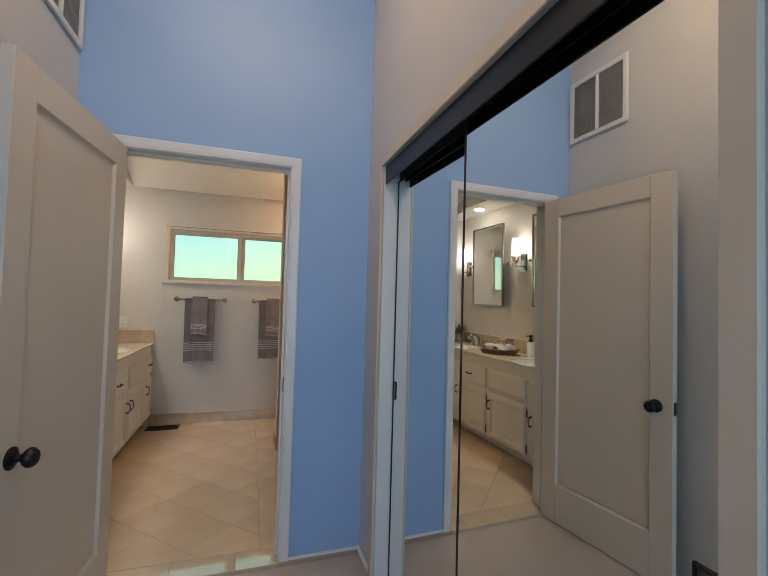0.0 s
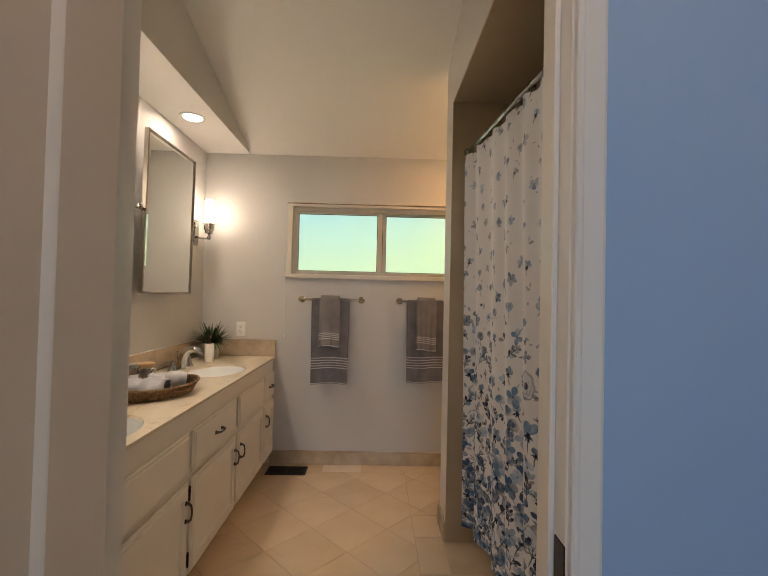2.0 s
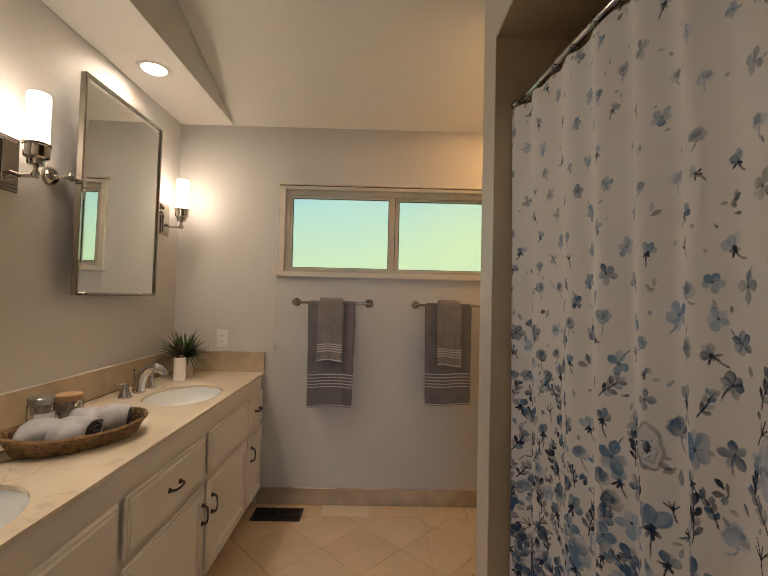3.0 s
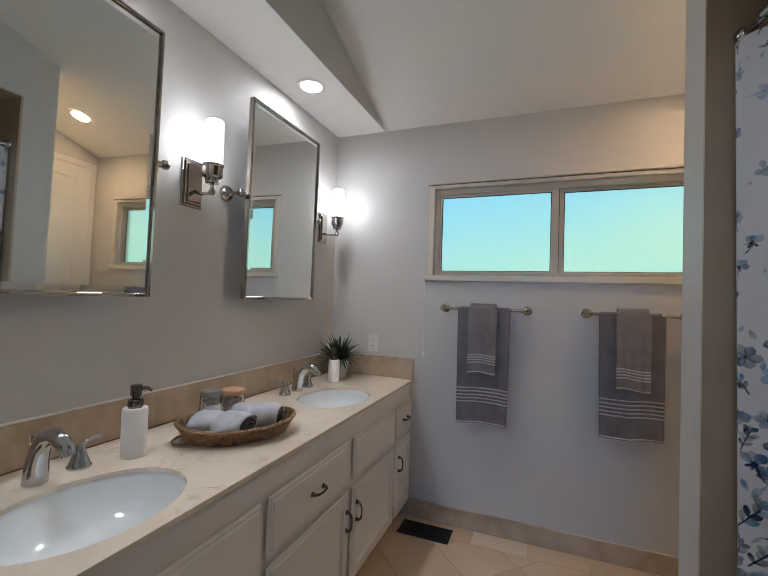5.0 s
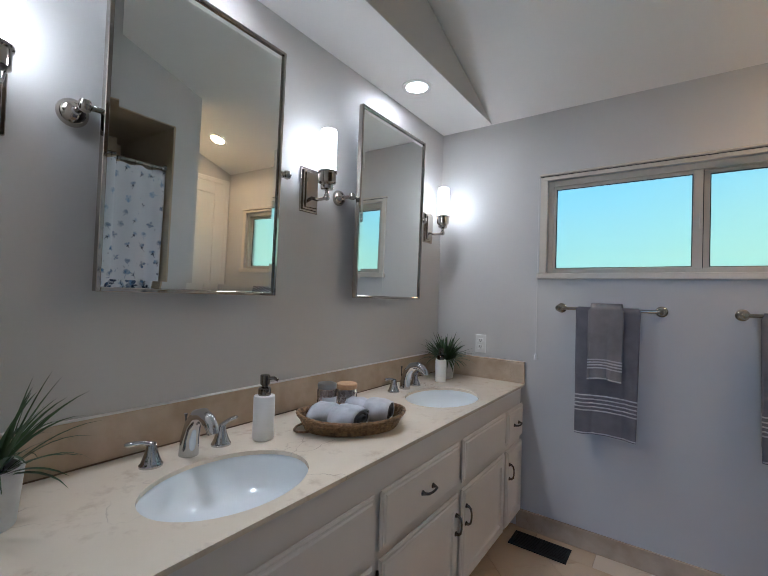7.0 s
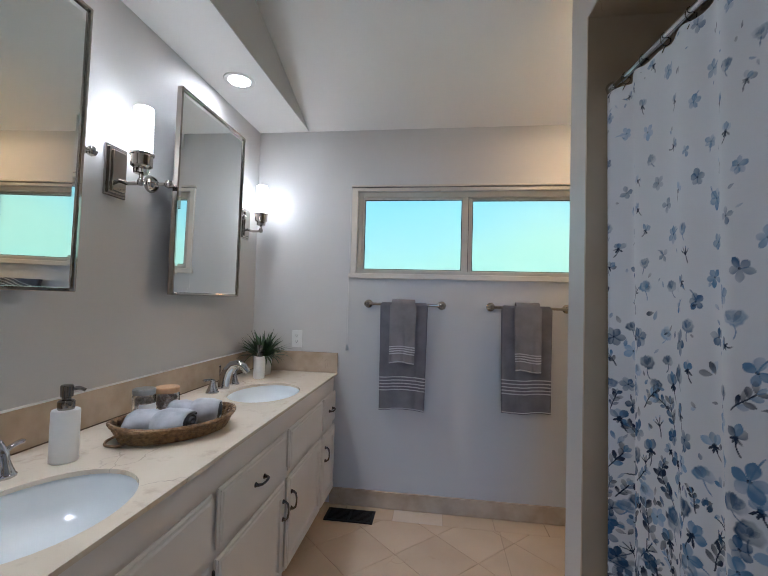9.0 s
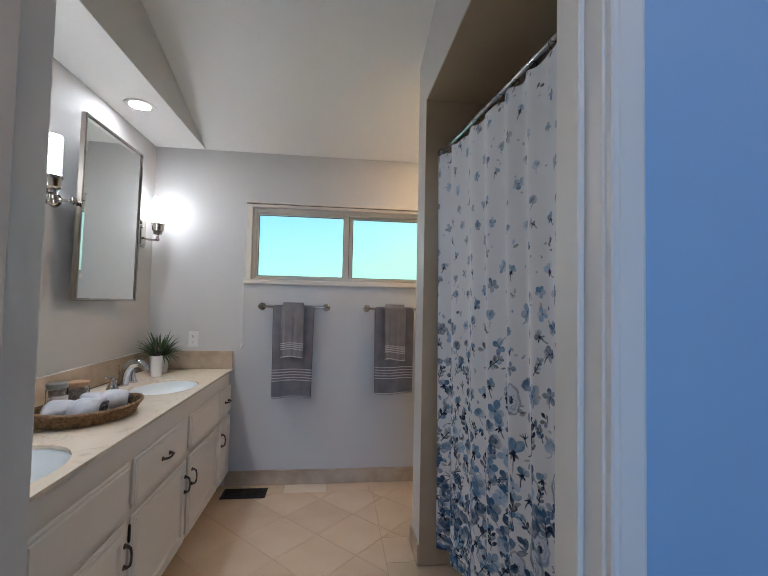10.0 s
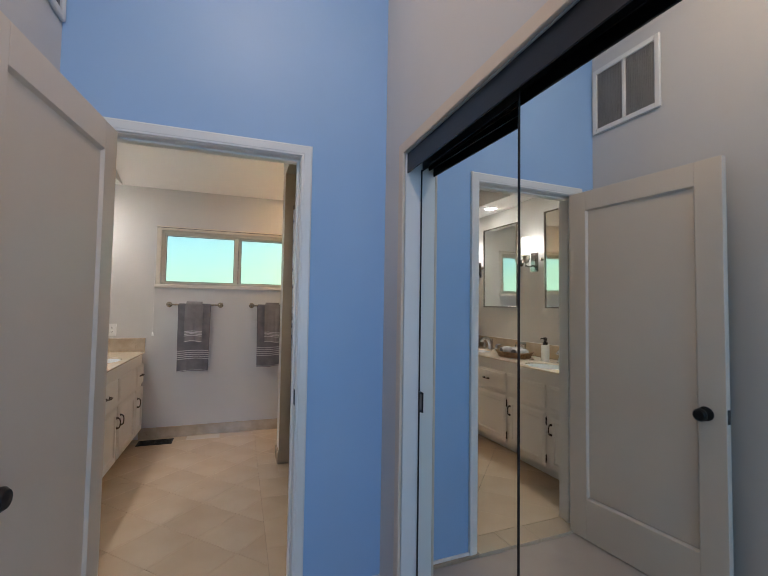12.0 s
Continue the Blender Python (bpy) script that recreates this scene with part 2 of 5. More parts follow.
SOIL = surface("soil", (0.015, 0.012, 0.010), (0.03, 0.022, 0.016), 0.95, fine=200, bump=0.8)
GRASS = surface("grass_blades", (0.014, 0.040, 0.012), (0.045, 0.100, 0.028), 0.45, scale=40, fine=200, bump=0.05)
WOODLID = surface("pale_wood", (0.42, 0.24, 0.12), (0.52, 0.32, 0.17), 0.5, scale=8, fine=90, bump=0.15, stretch=(1, 12, 1))
PETALS = surface("dried_petals", (0.36, 0.26, 0.22), (0.70, 0.60, 0.54), 0.8, scale=120, fine=300)
PAPER = surface("label_paper", (0.70, 0.70, 0.70), (0.76, 0.76, 0.76), 0.7, fine=200)
GLASS, gt, gp = nodes_of("clear_glass")
gp.inputs["Base Color"].default_value = (0.96, 0.98, 0.97, 1)
gp.inputs["Roughness"].default_value, gp.inputs["Transmission Weight"].default_value, gp.inputs["IOR"].default_value = 0.02, 1.0, 1.45
CLOTH, ct, cp = nodes_of("printed_fabric")
ca = ct.nodes.new("ShaderNodeAttribute")
ca.attribute_name = "print"
cw = put(ct, "ShaderNodeTexNoise", Scale=700.0, Detail=2.0)
cb = put(ct, "ShaderNodeBump", Strength=0.15, Distance=0.001)
ct.links.new(cw.outputs["Fac"], cb.inputs["Height"])
ct.links.new(cb.outputs[0], cp.inputs["Normal"])
ct.links.new(ca.outputs["Color"], cp.inputs["Base Color"])
cp.inputs["Roughness"].default_value = 0.75
cp.inputs["Specular IOR Level"].default_value = 0.06


# ---- building helpers ----


def box(bm, x0, x1, y0, y1, z0, z1, bevel=0.0, segs=1, m=None):
    r = bmesh.ops.create_cube(bm, size=1.0)
    vs = r["verts"]
    bmesh.ops.scale(bm, vec=(abs(x1 - x0), abs(y1 - y0), abs(z1 - z0)), verts=vs)
    bmesh.ops.translate(bm, vec=((x0 + x1) / 2, (y0 + y1) / 2, (z0 + z1) / 2), verts=vs)
    if bevel:
        es = list({e for v in vs for e in v.link_edges})
        out = bmesh.ops.bevel(bm, geom=es, offset=bevel, segments=segs, affect="EDGES", profile=0.5)
        vs = list({v for f in out["faces"] for v in f.verts} | {v for v in vs if v.is_valid})
    if m is not None:
        bmesh.ops.transform(bm, matrix=m, verts=vs)
    return vs


def lathe(bm, profile, n=28, m=None, sx=1.0, sy=1.0, closed=False):
    """Turns a profile of (radius, height) round z."""
    rings = []
    for r, z in profile:
        rings.append([bm.verts.new((sx * r * math.cos(2 * math.pi * k / n), sy * r * math.sin(2 * math.pi * k / n), z)) for k in range(n)])
    for a, b in zip(rings, rings[1:]):
        for k in range(n):
            bm.faces.new((a[k], a[(k + 1) % n], b[(k + 1) % n], b[k]))
    if not closed:
        if profile[0][0] > 1e-5:
            bm.faces.new(rings[0][::-1])
        if profile[-1][0] > 1e-5:
            bm.faces.new(rings[-1])
    vs = [v for ring in rings for v in ring]
    if m is not None:
        bmesh.ops.transform(bm, matrix=m, verts=vs)
    return vs


def tube(bm, path, radius, n=10, m=None, flat=1.0, up=(0, 0, 1)):
    """A round bar along a path; radius is a number or a list; flat squeezes it along one side."""
    path = [Vector(p) for p in path]
    rs = radius if isinstance(radius, (list, tuple)) else [radius] * len(path)
    rings = []
    for i, p in enumerate(path):
        d = (path[min(i + 1, len(path) - 1)] - path[max(i - 1, 0)]).normalized()
        a = Vector(up) if abs(d.dot(Vector(up))) < 0.95 else Vector((1, 0, 0))
        u = d.cross(a).normalized()
        w = u.cross(d).normalized()
        rings.append([bm.verts.new(p + rs[i] * (math.cos(2 * math.pi * k / n) * u + flat * math.sin(2 * math.pi * k / n) * w)) for k in range(n)])
    for a, b in zip(rings, rings[1:]):
        for k in range(n):
            bm.faces.new((a[k], a[(k + 1) % n], b[(k + 1) % n], b[k]))
    bm.faces.new(rings[0][::-1])
    bm.faces.new(rings[-1])
    vs = [v for ring in rings for v in ring]
    if m is not None:
        bmesh.ops.transform(bm, matrix=m, verts=vs)
    return vs


def prism(bm, outline, z0, z1):
    """A solid over a convex or simple outline of (x, y)."""
    lo, hi = [bm.verts.new((x, y, z0)) for x, y in outline], [bm.verts.new((x, y, z1)) for x, y in outline]
    bm.faces.new(lo[::-1])
    bm.faces.new(hi)
    for k in range(len(lo)):
        j = (k + 1) % len(lo)
        bm.faces.new((lo[k], lo[j], hi[j], hi[k]))
    return lo + hi


def part(name, bm, material, parent=None, label="", smooth=False):
    bmesh.ops.recalc_face_normals(bm, faces=bm.faces)
    me = bpy.data.meshes.new(name)
    bm.to_mesh(me)
    bm.free()
    me.materials.append(material)
    if smooth:
        me.shade_smooth()
        try:
            me.set_sharp_from_angle(angle=radians(38))
        except AttributeError:
            pass
    ob = new(name, me)
    if parent is not None:
        ob.parent = parent
        ob.matrix_parent_inverse = parent.matrix_basis.inverted()
    if label:
        ob["label"] = label
    return ob


def thing(name, label, category, at=(0, 0, 0), group="", kind="", turn=0.0):
    ob = new(name)
    ob.empty_display_size = 0.05
    ob.matrix_basis = pose(*at, 0, 0, turn)
    return tagged(ob, label, category, group, kind)


def solid(name, boxes, material, label="", category="", kind="structure", bevel=0.0):
    bm = bmesh.new()
    for b in boxes:
        box(bm, *b, bevel=bevel)
    return tagged(part(name, bm, material), label, category, "", kind)


def shape(fn, *a, **k):
    bm = bmesh.new()
    fn(bm, *a, **k)
    return bm


# ---- structure ----
HALL_Y, HALL_Z, T = -3.2, 3.3, 0.12
HF, TH0, TH1 = -0.018, 2.224, 2.372          # carpet level, threshold edges
DX0, DX1, DZ = -0.242, 0.605, 2.06          # rough opening of the doorway
CY0, CY1, CZ = 0.44, 1.98, 2.024            # closet opening
WX0, WX1, WZ0, WZ1 = -0.425, 1.165, 1.51, 2.055  # window opening
top = lambda y: ZC + SLOPE * (YW - y)
ZT = top(YB) + 0.15

solid("wall_vanity", [(XV - T, XV, YB, YW + T, 0, ZT)], WALL, "warm grey painted plaster wall behind the vanity", "wall")
solid("wall_window", [(XV, WX0, YW, YW + T, 0, ZT), (WX1, XR + T, YW, YW + T, 0, ZT), (WX0, WX1, YW, YW + T, 0, WZ0), (WX0, WX1, YW, YW + T, WZ1, ZT)], WALL, "warm grey painted wall with a high window", "wall")
solid("wall_nook", [(XN, XN + T, YS2 - 0.02, YW, 0, ZT)], WALL, "warm grey painted end wall of the nook", "wall")
solid("wall_partition", [(XA, XR + T, YS + 0.012, YS2, 0, ZT)], WALL, "painted partition wall beside the shower alcove", "wall")
solid("wall_header", [(XA, XA + 0.10, YB, YS + 0.012, 2.46, ZT)], WALL, "painted wall above the shower alcove", "wall")
YM = YD + 0.06
solid("wall_door", [(XV - T, DX0, YM, YB, 0, HALL_Z), (DX1, XR + T, YM, YB, 0, HALL_Z), (DX0, DX1, YM, YB, DZ, HALL_Z)], WALL, "warm grey painted bathroom side of the door wall", "wall")
solid("wall_door_hall", [(XL - T, DX0, YD, YM, HF, HALL_Z), (DX1, XC + T, YD, YM, HF, HALL_Z), (DX0, DX1, YD, YM, DZ, HALL_Z)], BLUEWALL, "light blue painted hall wall round the bathroom doorway", "wall")
solid("wall_hall_left", [(XL - T, XL, HALL_Y, YD, HF, HALL_Z)], WALL, "grey painted hall wall with an air grille", "wall")
solid("wall_closet", [(XC, XC + T, CY1, YD, HF, HALL_Z), (XC, XC + T, CY0, CY1, CZ, HALL_Z), (XC, XC + T, HALL_Y, CY0, HF, HALL_Z)], WALL, "painted hall wall round the closet opening", "wall")
solid("wall_hall_back", [(XL, -0.3, HALL_Y - T, HALL_Y, HF, HALL_Z), (0.94, XC, HALL_Y - T, HALL_Y, HF, HALL_Z), (-0.3, 0.94, HALL_Y - T, HALL_Y, HF, 0.85), (-0.3, 0.94, HALL_Y - T, HALL_Y, 2.65, HALL_Z)], WALL, "plain painted wall with a tall window opening", "wall")
solid("closet_walls", [(1.72, 1.78, CY0 - 0.1, CY1 + 0.1, HF, 2.4), (XC + T, 1.72, CY0 - 0.1, CY0 - 0.04, HF, 2.4), (XC + T, 1.72, CY1 + 0.04, CY1 + 0.1, HF, 2.4), (XC + T, 1.72, CY0 - 0.04, CY1 + 0.04, 2.34, 2.4)], WALL, "plain painted walls inside the closet", "wall")
solid("ceiling_hall", [(XL - T, XC + T, HALL_Y - T, YB, HALL_Z, HALL_Z + 0.1)], CEIL, "white painted hall ceiling", "ceiling")
solid("floor_hall", [(XL - T, 1.78, HALL_Y - T, TH0 - 0.005, -0.12, HF)], CARPET, "grey beige short pile carpet", "floor")

bm = bmesh.new()
vs = [(XV - T, YB - 0.1, top(YB - 0.1)), (XR + T, YB - 0.1, top(YB - 0.1)), (XR + T, YW + T, top(YW + T)), (XV - T, YW + T, top(YW + T))]
lo, hi = [bm.verts.new(v) for v in vs], [bm.verts.new((x, y, z + 0.1)) for x, y, z in vs]
bm.faces.new(lo), bm.faces.new(hi[::-1])
for k in range(4):
    bm.faces.new((lo[k], hi[k], hi[(k + 1) % 4], lo[(k + 1) % 4]))
tagged(part("ceiling_bathroom", bm, CEIL), "cream painted ceiling sloping down to the window wall", "ceiling", "", "structure")
solid("ceiling_soffit", [(XV, -0.782, YB, YW, ZC, ZC + 0.9)], CEIL, "white painted soffit with recessed lights over the vanity", "soffit")
# thin panel: the soffit's upright face is darker than its underside
solid("wall_soffit_face", [(-0.782, -0.779, YB, YW, ZC + 0.001, ZC + 0.9)], WALL, "upright soffit face in the warm grey of the walls", "wall")
solid("ceiling_alcove", [(XA + 0.002, XR, YB + 0.001, YS - 0.001, 2.452, 2.4595)], SHOWER, "beige stone shower ceiling", "ceiling")

solid("floor_bathroom", [(XV - T, XR + T, TH0, YW + T, -0.12, -0.006)], GROUT, "grouted bed under the stone floor tiles", "floor")
solid("shower_back_walls", [(1.50, XR, YB, YS, 0, 2.46), (XA + 0.001, 1.50, YB, YB + 0.10, 0, 2.46), (XA + 0.0, 1.50, YS, YS + 0.012, 0, 2.46)], SHOWER, "beige stone lined walls of the shower alcove", "wall")

# baseboards
solid("baseboard_window", [(-0.56, XN, YW - 0.014, YW, 0, 0.105)], SPLASH, "beige stone tile baseboard", "baseboard", bevel=0.002)
solid("baseboard_partition", [(XA - 0.012, XA, YS, YS2, 0, 0.105), (XA - 0.012, XN, YS2, YS2 + 0.012, 0, 0.105)], SPLASH, "beige stone tile baseboard", "baseboard", bevel=0.002)
solid("baseboard_hall", [(0.635, XC - 0.014, YD - 0.012, YD, HF, 0.008), (XC - 0.014, XC, 2.045, YD, HF, 0.008), (XL, -0.282, YD - 0.012, YD, HF, 0.008), (XL, XL + 0.012, HALL_Y, YD - 0.012, HF, 0.008), (XC - 0.014, XC, HALL_Y, 0.35, HF, 0.008)], TRIM, "white painted wood baseboard", "baseboard", bevel=0.003)

# ---- doorway ----
door_frame = tagged(new("door_frame"), "white painted wood door casing and jamb", "door frame", "", "structure")
J0, J1 = -0.222, 0.585
part("side_jamb", shape(box, DX0, J0, YD, YB, 0, 2.04, 0.002), TRIM, door_frame)
part("side_jamb", shape(box, J1, DX1, YD, YB, 0, 2.04, 0.002), TRIM, door_frame)
part("head_jamb", shape(box, DX0, DX1, YD, YB, 2.04, 2.06, 0.002), TRIM, door_frame)
bm = bmesh.new()
for x0, x1, z0, z1 in ((J0, J0 + 0.011, 0, 2.04), (J1 - 0.011, J1, 0, 2.04), (J0 + 0.011, J1 - 0.011, 2.029, 2.04)):
    box(bm, x0, x1, 2.292, 2.325, z0, z1, 0.002)
part("door_stop", bm, TRIM, door_frame)


def casing(parent, axis, face, out, a0, a1, z1, w=0.052, z0=0.0, name="casing"):
    """Moulded casing round an opening: two uprights and a head, mitred; axis is the wall's normal, out its sign."""
    prof = [(0.0, 0.010), (0.003, 0.0125), (0.010, 0.0125), (0.012, 0.0145), (w - 0.008, 0.0165), (w - 0.002, 0.013), (w, 0.0)]
    for kind in ("left", "right", "head"):
        bm = bmesh.new()
        rows = []
        for d, h in [(0.0, 0.0)] + prof:
            if kind == "head":
                pts = [(a0 - d, z1 + d), (a1 + d, z1 + d)]
            elif kind == "left":
                pts = [(a0 - d, z0), (a0 - d, z1 + d)]
            else:
                pts = [(a1 + d, z0), (a1 + d, z1 + d)]
            row = []
            for a, z in pts:
                n = face + out * (h + 0.001)
                row.append(bm.verts.new((a, n, z) if axis == "y" else (n, a, z)))
            rows.append(row)
        for p, q in zip(rows, rows[1:]):
            bm.faces.new((p[0], p[1], q[1], q[0]))
        bm.faces.new((rows[0][0], rows[0][1], rows[-1][1], rows[-1][0]))
        for k in (0, 1):
            bm.faces.new([r[k] for r in rows])
        part(name, bm, TRIM, parent)


casing(door_frame, "y", YD, -1, J0 - 0.004, J1 + 0.004, 2.044, z0=HF)
casing(door_frame, "y", YB, 1, J0 - 0.004, J1 + 0.004, 2.044)
strike = shape(box, J1 - 0.002, J1 + 0.001, 2.2515, 2.2900, 0.858, 0.932, 0.001)
part("strike_plate", strike, BLACK, door_frame, "black metal strike plate")
threshold = tagged(new("threshold"), "polished beige stone threshold in three pieces", "threshold", "", "structure")
for x0, x1 in ((J0, 0.072), (0.075, 0.377), (0.380, J1)):
    part("stone", shape(box, x0, x1, TH0 - 0.004, TH1 - 0.003, -0.03, 0.001, 0.002), POLISHED, threshold)

# ---- hall door, standing open ----
LEAF, LH, LT, LB = 0.800, 2.04, 0.035, -0.012
door = thing("door_1", "open cream painted single panel wooden door", "door", (-0.206, 2.245, 0.0), kind="structure", turn=-95.5)


def leaf_box(name, x0, x1, y0, y1, z0, z1, bev=0.002, mat=None, label=""):
    ob = part(name, shape(box, x0, x1, y0, y1, z0, z1, bev), mat or DOORP, None, label)
    ob.parent = door
    return ob


# leaf runs along +x of the hinge, its hall face at y = 0 .. LT
ST, RT, RB = 0.112, 0.115, 0.235
leaf_box("stile", 0.0, ST, 0, LT, LB, LH)
leaf_box("stile", LEAF - ST, LEAF, 0, LT, LB, LH)
leaf_box("rail", ST, LEAF - ST, 0, LT, LH - RT, LH)
leaf_box("rail", ST, LEAF - ST, 0, LT, LB, LB + RB)
leaf_box("panel", ST - 0.005, LEAF - ST + 0.005, 0.012, LT - 0.012, RB, LH - RT + 0.005)
for side in (0, 1):
    bm = bmesh.new()
    n0, n1 = (0.001, 0.0125) if side == 0 else (LT - 0.001, LT - 0.0125)
    a, b, c, d = ST, LEAF - ST, LB + RB, LH - RT
    o = [bm.verts.new((x, n0, z)) for x, z in ((a, c), (b, c), (b, d), (a, d))]
    i = [bm.verts.new((x, n1, z)) for x, z in ((a + 0.009, c + 0.009), (b - 0.009, c + 0.009), (b - 0.009, d - 0.009), (a + 0.009, d - 0.009))]
    for k in range(4):
        bm.faces.new((o[k], o[(k + 1) % 4], i[(k + 1) % 4], i[k]))
    ob = part("panel_moulding", bm, DOORP)
    ob.parent = door
for side, sgn in ((0, -1), (LT, 1)):
    bm = bmesh.new()
    lathe(bm, [(0.033, 0), (0.033, 0.004), (0.024, 0.010), (0.012, 0.014), (0.011, 0.030), (0.022, 0.036), (0.029, 0.046), (0.029, 0.054), (0.022, 0.064), (0.0, 0.067)], 28, Matrix.Translation((LEAF - 0.080, side, 0.862)) @ pose(0, 0, 0, -90 * sgn, 0, 0))
    ob = part("door_knob", bm, BLACK, None, "black metal door knob", True)
    ob.parent = door
leaf_box("latch", LEAF - 0.0005, LEAF + 0.0025, 0.006, LT - 0.006, 0.83, 0.895, 0.001, BLACK, "black latch plate")
for z in (0.25, 1.05, 1.80):
    ob = part("hinge", shape(lathe, [(0.006, -0.045), (0.006, 0.045)], 10, Matrix.Translation((-0.005, -0.004, z))), BLACK)
    ob.parent = door

# ---- closet with sliding mirror doors ----
closet_frame = tagged(new("closet_frame"), "white painted wood casing round the closet", "door frame", "", "structure")
for y0, y1, z0, z1 in ((CY0 - 0.05, CY0 - 0.0005, HF, CZ + 0.05), (CY1 + 0.0005, CY1 + 0.05, HF, CZ + 0.05), (CY0, CY1, CZ + 0.0005, CZ + 0.05)):
    part("casing", shape(box, XC - 0.015, XC - 0.0008, y0, y1, z0, z1, 0.003), TRIM_WARMED, closet_frame)
part("side_jamb", shape(box, XC + 0.001, XC + T, CY1 - 0.004, CY1 - 0.0005, HF, CZ, 0.001), TRIM, closet_frame)
part("side_jamb", shape(box, XC + 0.001, XC + T, CY0 + 0.0005, CY0 + 0.004, HF, CZ, 0.001), TRIM, closet_frame)
track = tagged(new("sliding_track"), "dark bronze metal sliding door track", "track", "", "structure")
part("fascia", shape(box, XC + 0.005, XC + 0.012, CY0 + 0.005, CY1 - 0.005, 1.932, CZ - 0.001, 0.002), DARKTRACK, track)
part("top_plate", shape(box, XC + 0.0122, XC + 0.115, CY0 + 0.005, CY1 - 0.005, CZ - 0.012, CZ - 0.001, 0.002), DARKTRACK, track)
for x in (XC + 0.030, XC + 0.080):
    part("guide", shape(box, x, x + 0.006, CY0 + 0.005, CY1 - 0.005, 1.958, CZ - 0.0125, 0.001), DARKTRACK, track)
bm = bmesh.new()
for x in (1.070, 1.108):
    box(bm, x - 0.004, x + 0.010, CY0, CY1, HF + 0.0005, HF + 0.012, 0.001)
tagged(part("floor_track", bm, DARKTRACK), "dark metal floor track of the closet doors", "track", "", "structure")


def mirror_door(x, y0, y1, label, pull_y, swing):
    ob = thing("mirror_door", label, "mirror door", (x, (y0 + y1) / 2, 0.0), "sliding closet doors")
    part("mirror", shape(box, x, x + 0.005, y0 + 0.006, y1 - 0.006, HF + 0.03, 1.945), MIRROR, ob)
    part("backing", shape(box, x + 0.0055, x + 0.02, y0, y1, HF + 0.022, 1.955), BLACK, ob)
    bm = bmesh.new()
    for a, b in ((y0, y0 + 0.006), (y1 - 0.006, y1)):
        box(bm, x - 0.003, x + 0.0055, a, b, HF + 0.022, 1.955, 0.001)
    part("edge_strip", bm, BLACK, ob)
    if pull_y:
        bm = bmesh.new()
        for b in ((-0.020, -0.014, 0.868, 0.955), (0.014, 0.020, 0.868, 0.955), (-0.014, 0.014, 0.868, 0.876), (-0.014, 0.014, 0.947, 0.955)):
            box(bm, x - 0.0035, x - 0.0003, pull_y + b[0], pull_y + b[1], b[2], b[3], 0.001)
        pull = part("finger_pull", bm, BLACK, ob, "black framed finger pull")
        part("cup", shape(box, x - 0.0012, x - 0.0003, pull_y - 0.0138, pull_y + 0.0138, 0.8765, 0.9465), GUNMETAL, pull)
    ob.matrix_basis = pose(x, (y0 + y1) / 2, 0.0, 0, 0, swing)
    return ob


mirror_door(1.105, 1.12, CY1 - 0.008, "tall frameless sliding mirror door, rear one", 1.952, 1.4)
mirror_door(1.072, CY0 + 0.01, 1.245, "tall frameless sliding mirror door, front one", 0.500, 1.2)
# ---- window ----
window = tagged(new("window_1"), "wide frosted sliding window in a painted frame", "window", "", "structure")
bm = bmesh.new()
for b in ((WX0, WX0 + 0.028, WZ0, WZ1), (WX1 - 0.028, WX1, WZ0, WZ1), (WX0 + 0.028, WX1 - 0.028, WZ0, WZ0 + 0.022), (WX0 + 0.028, WX1 - 0.028, WZ1 - 0.034, WZ1)):
    box(bm, b[0], b[1], YW + 0.018, YW + 0.085, b[2], b[3], 0.002)
part("window_frame", bm, ALU, window)


def sash(x0, x1, y, w0, w1):
    bm = bmesh.new()
    z0, z1 = WZ0 + 0.022, WZ1 - 0.034
    for b in ((x0, x0 + w0, z0, z1), (x1 - w1, x1, z0, z1), (x0 + w0, x1 - w1, z0, z0 + 0.008), (x0 + w0, x1 - w1, z1 - 0.018, z1)):
        box(bm, b[0], b[1], y, y + 0.022, b[2], b[3], 0.0015)
    s = part("sash", bm, ALU, window)
    bm = bmesh.new()
    a, b, c, d = x0 + w0, x1 - w1, z0 + 0.008, z1 - 0.018
    for q in ((a, a + 0.004, c, d), (b - 0.004, b, c, d), (a + 0.004, b - 0.004, c, c + 0.003), (a + 0.004, b - 0.004, d - 0.004, d)):
        box(bm, q[0], q[1], y + 0.004, y + 0.0088, q[2], q[3])
    part("gasket", bm, GASKET_AND_SHADE, s, "dark rubber gasket")
    g = part("pane", shape(box, x0 + w0 - 0.003, x1 - w1 + 0.003, y + 0.009, y + 0.013, z0 + 0.006, z1 - 0.016), FROST, s, "frosted glass pane")
    return s


s1 = sash(WX0 + 0.028, 0.298, YW + 0.026, 0.014, 0.040)
sash(0.262, WX1 - 0.028, YW + 0.052, 0.064, 0.012)
# dark strip that stands for the shade between the two sashes
part("sash_gap_shade", shape(box, 0.2985, 0.3015, YW + 0.030, YW + 0.051, WZ0 + 0.024, WZ1 - 0.036), GASKET_AND_SHADE, window, "dark strip painting the shade between the sashes")
part("latch", shape(box, 0.283, 0.297, YW + 0.012, YW + 0.0255, 1.72, 1.81, 0.002), ALU, s1)
bm = bmesh.new()
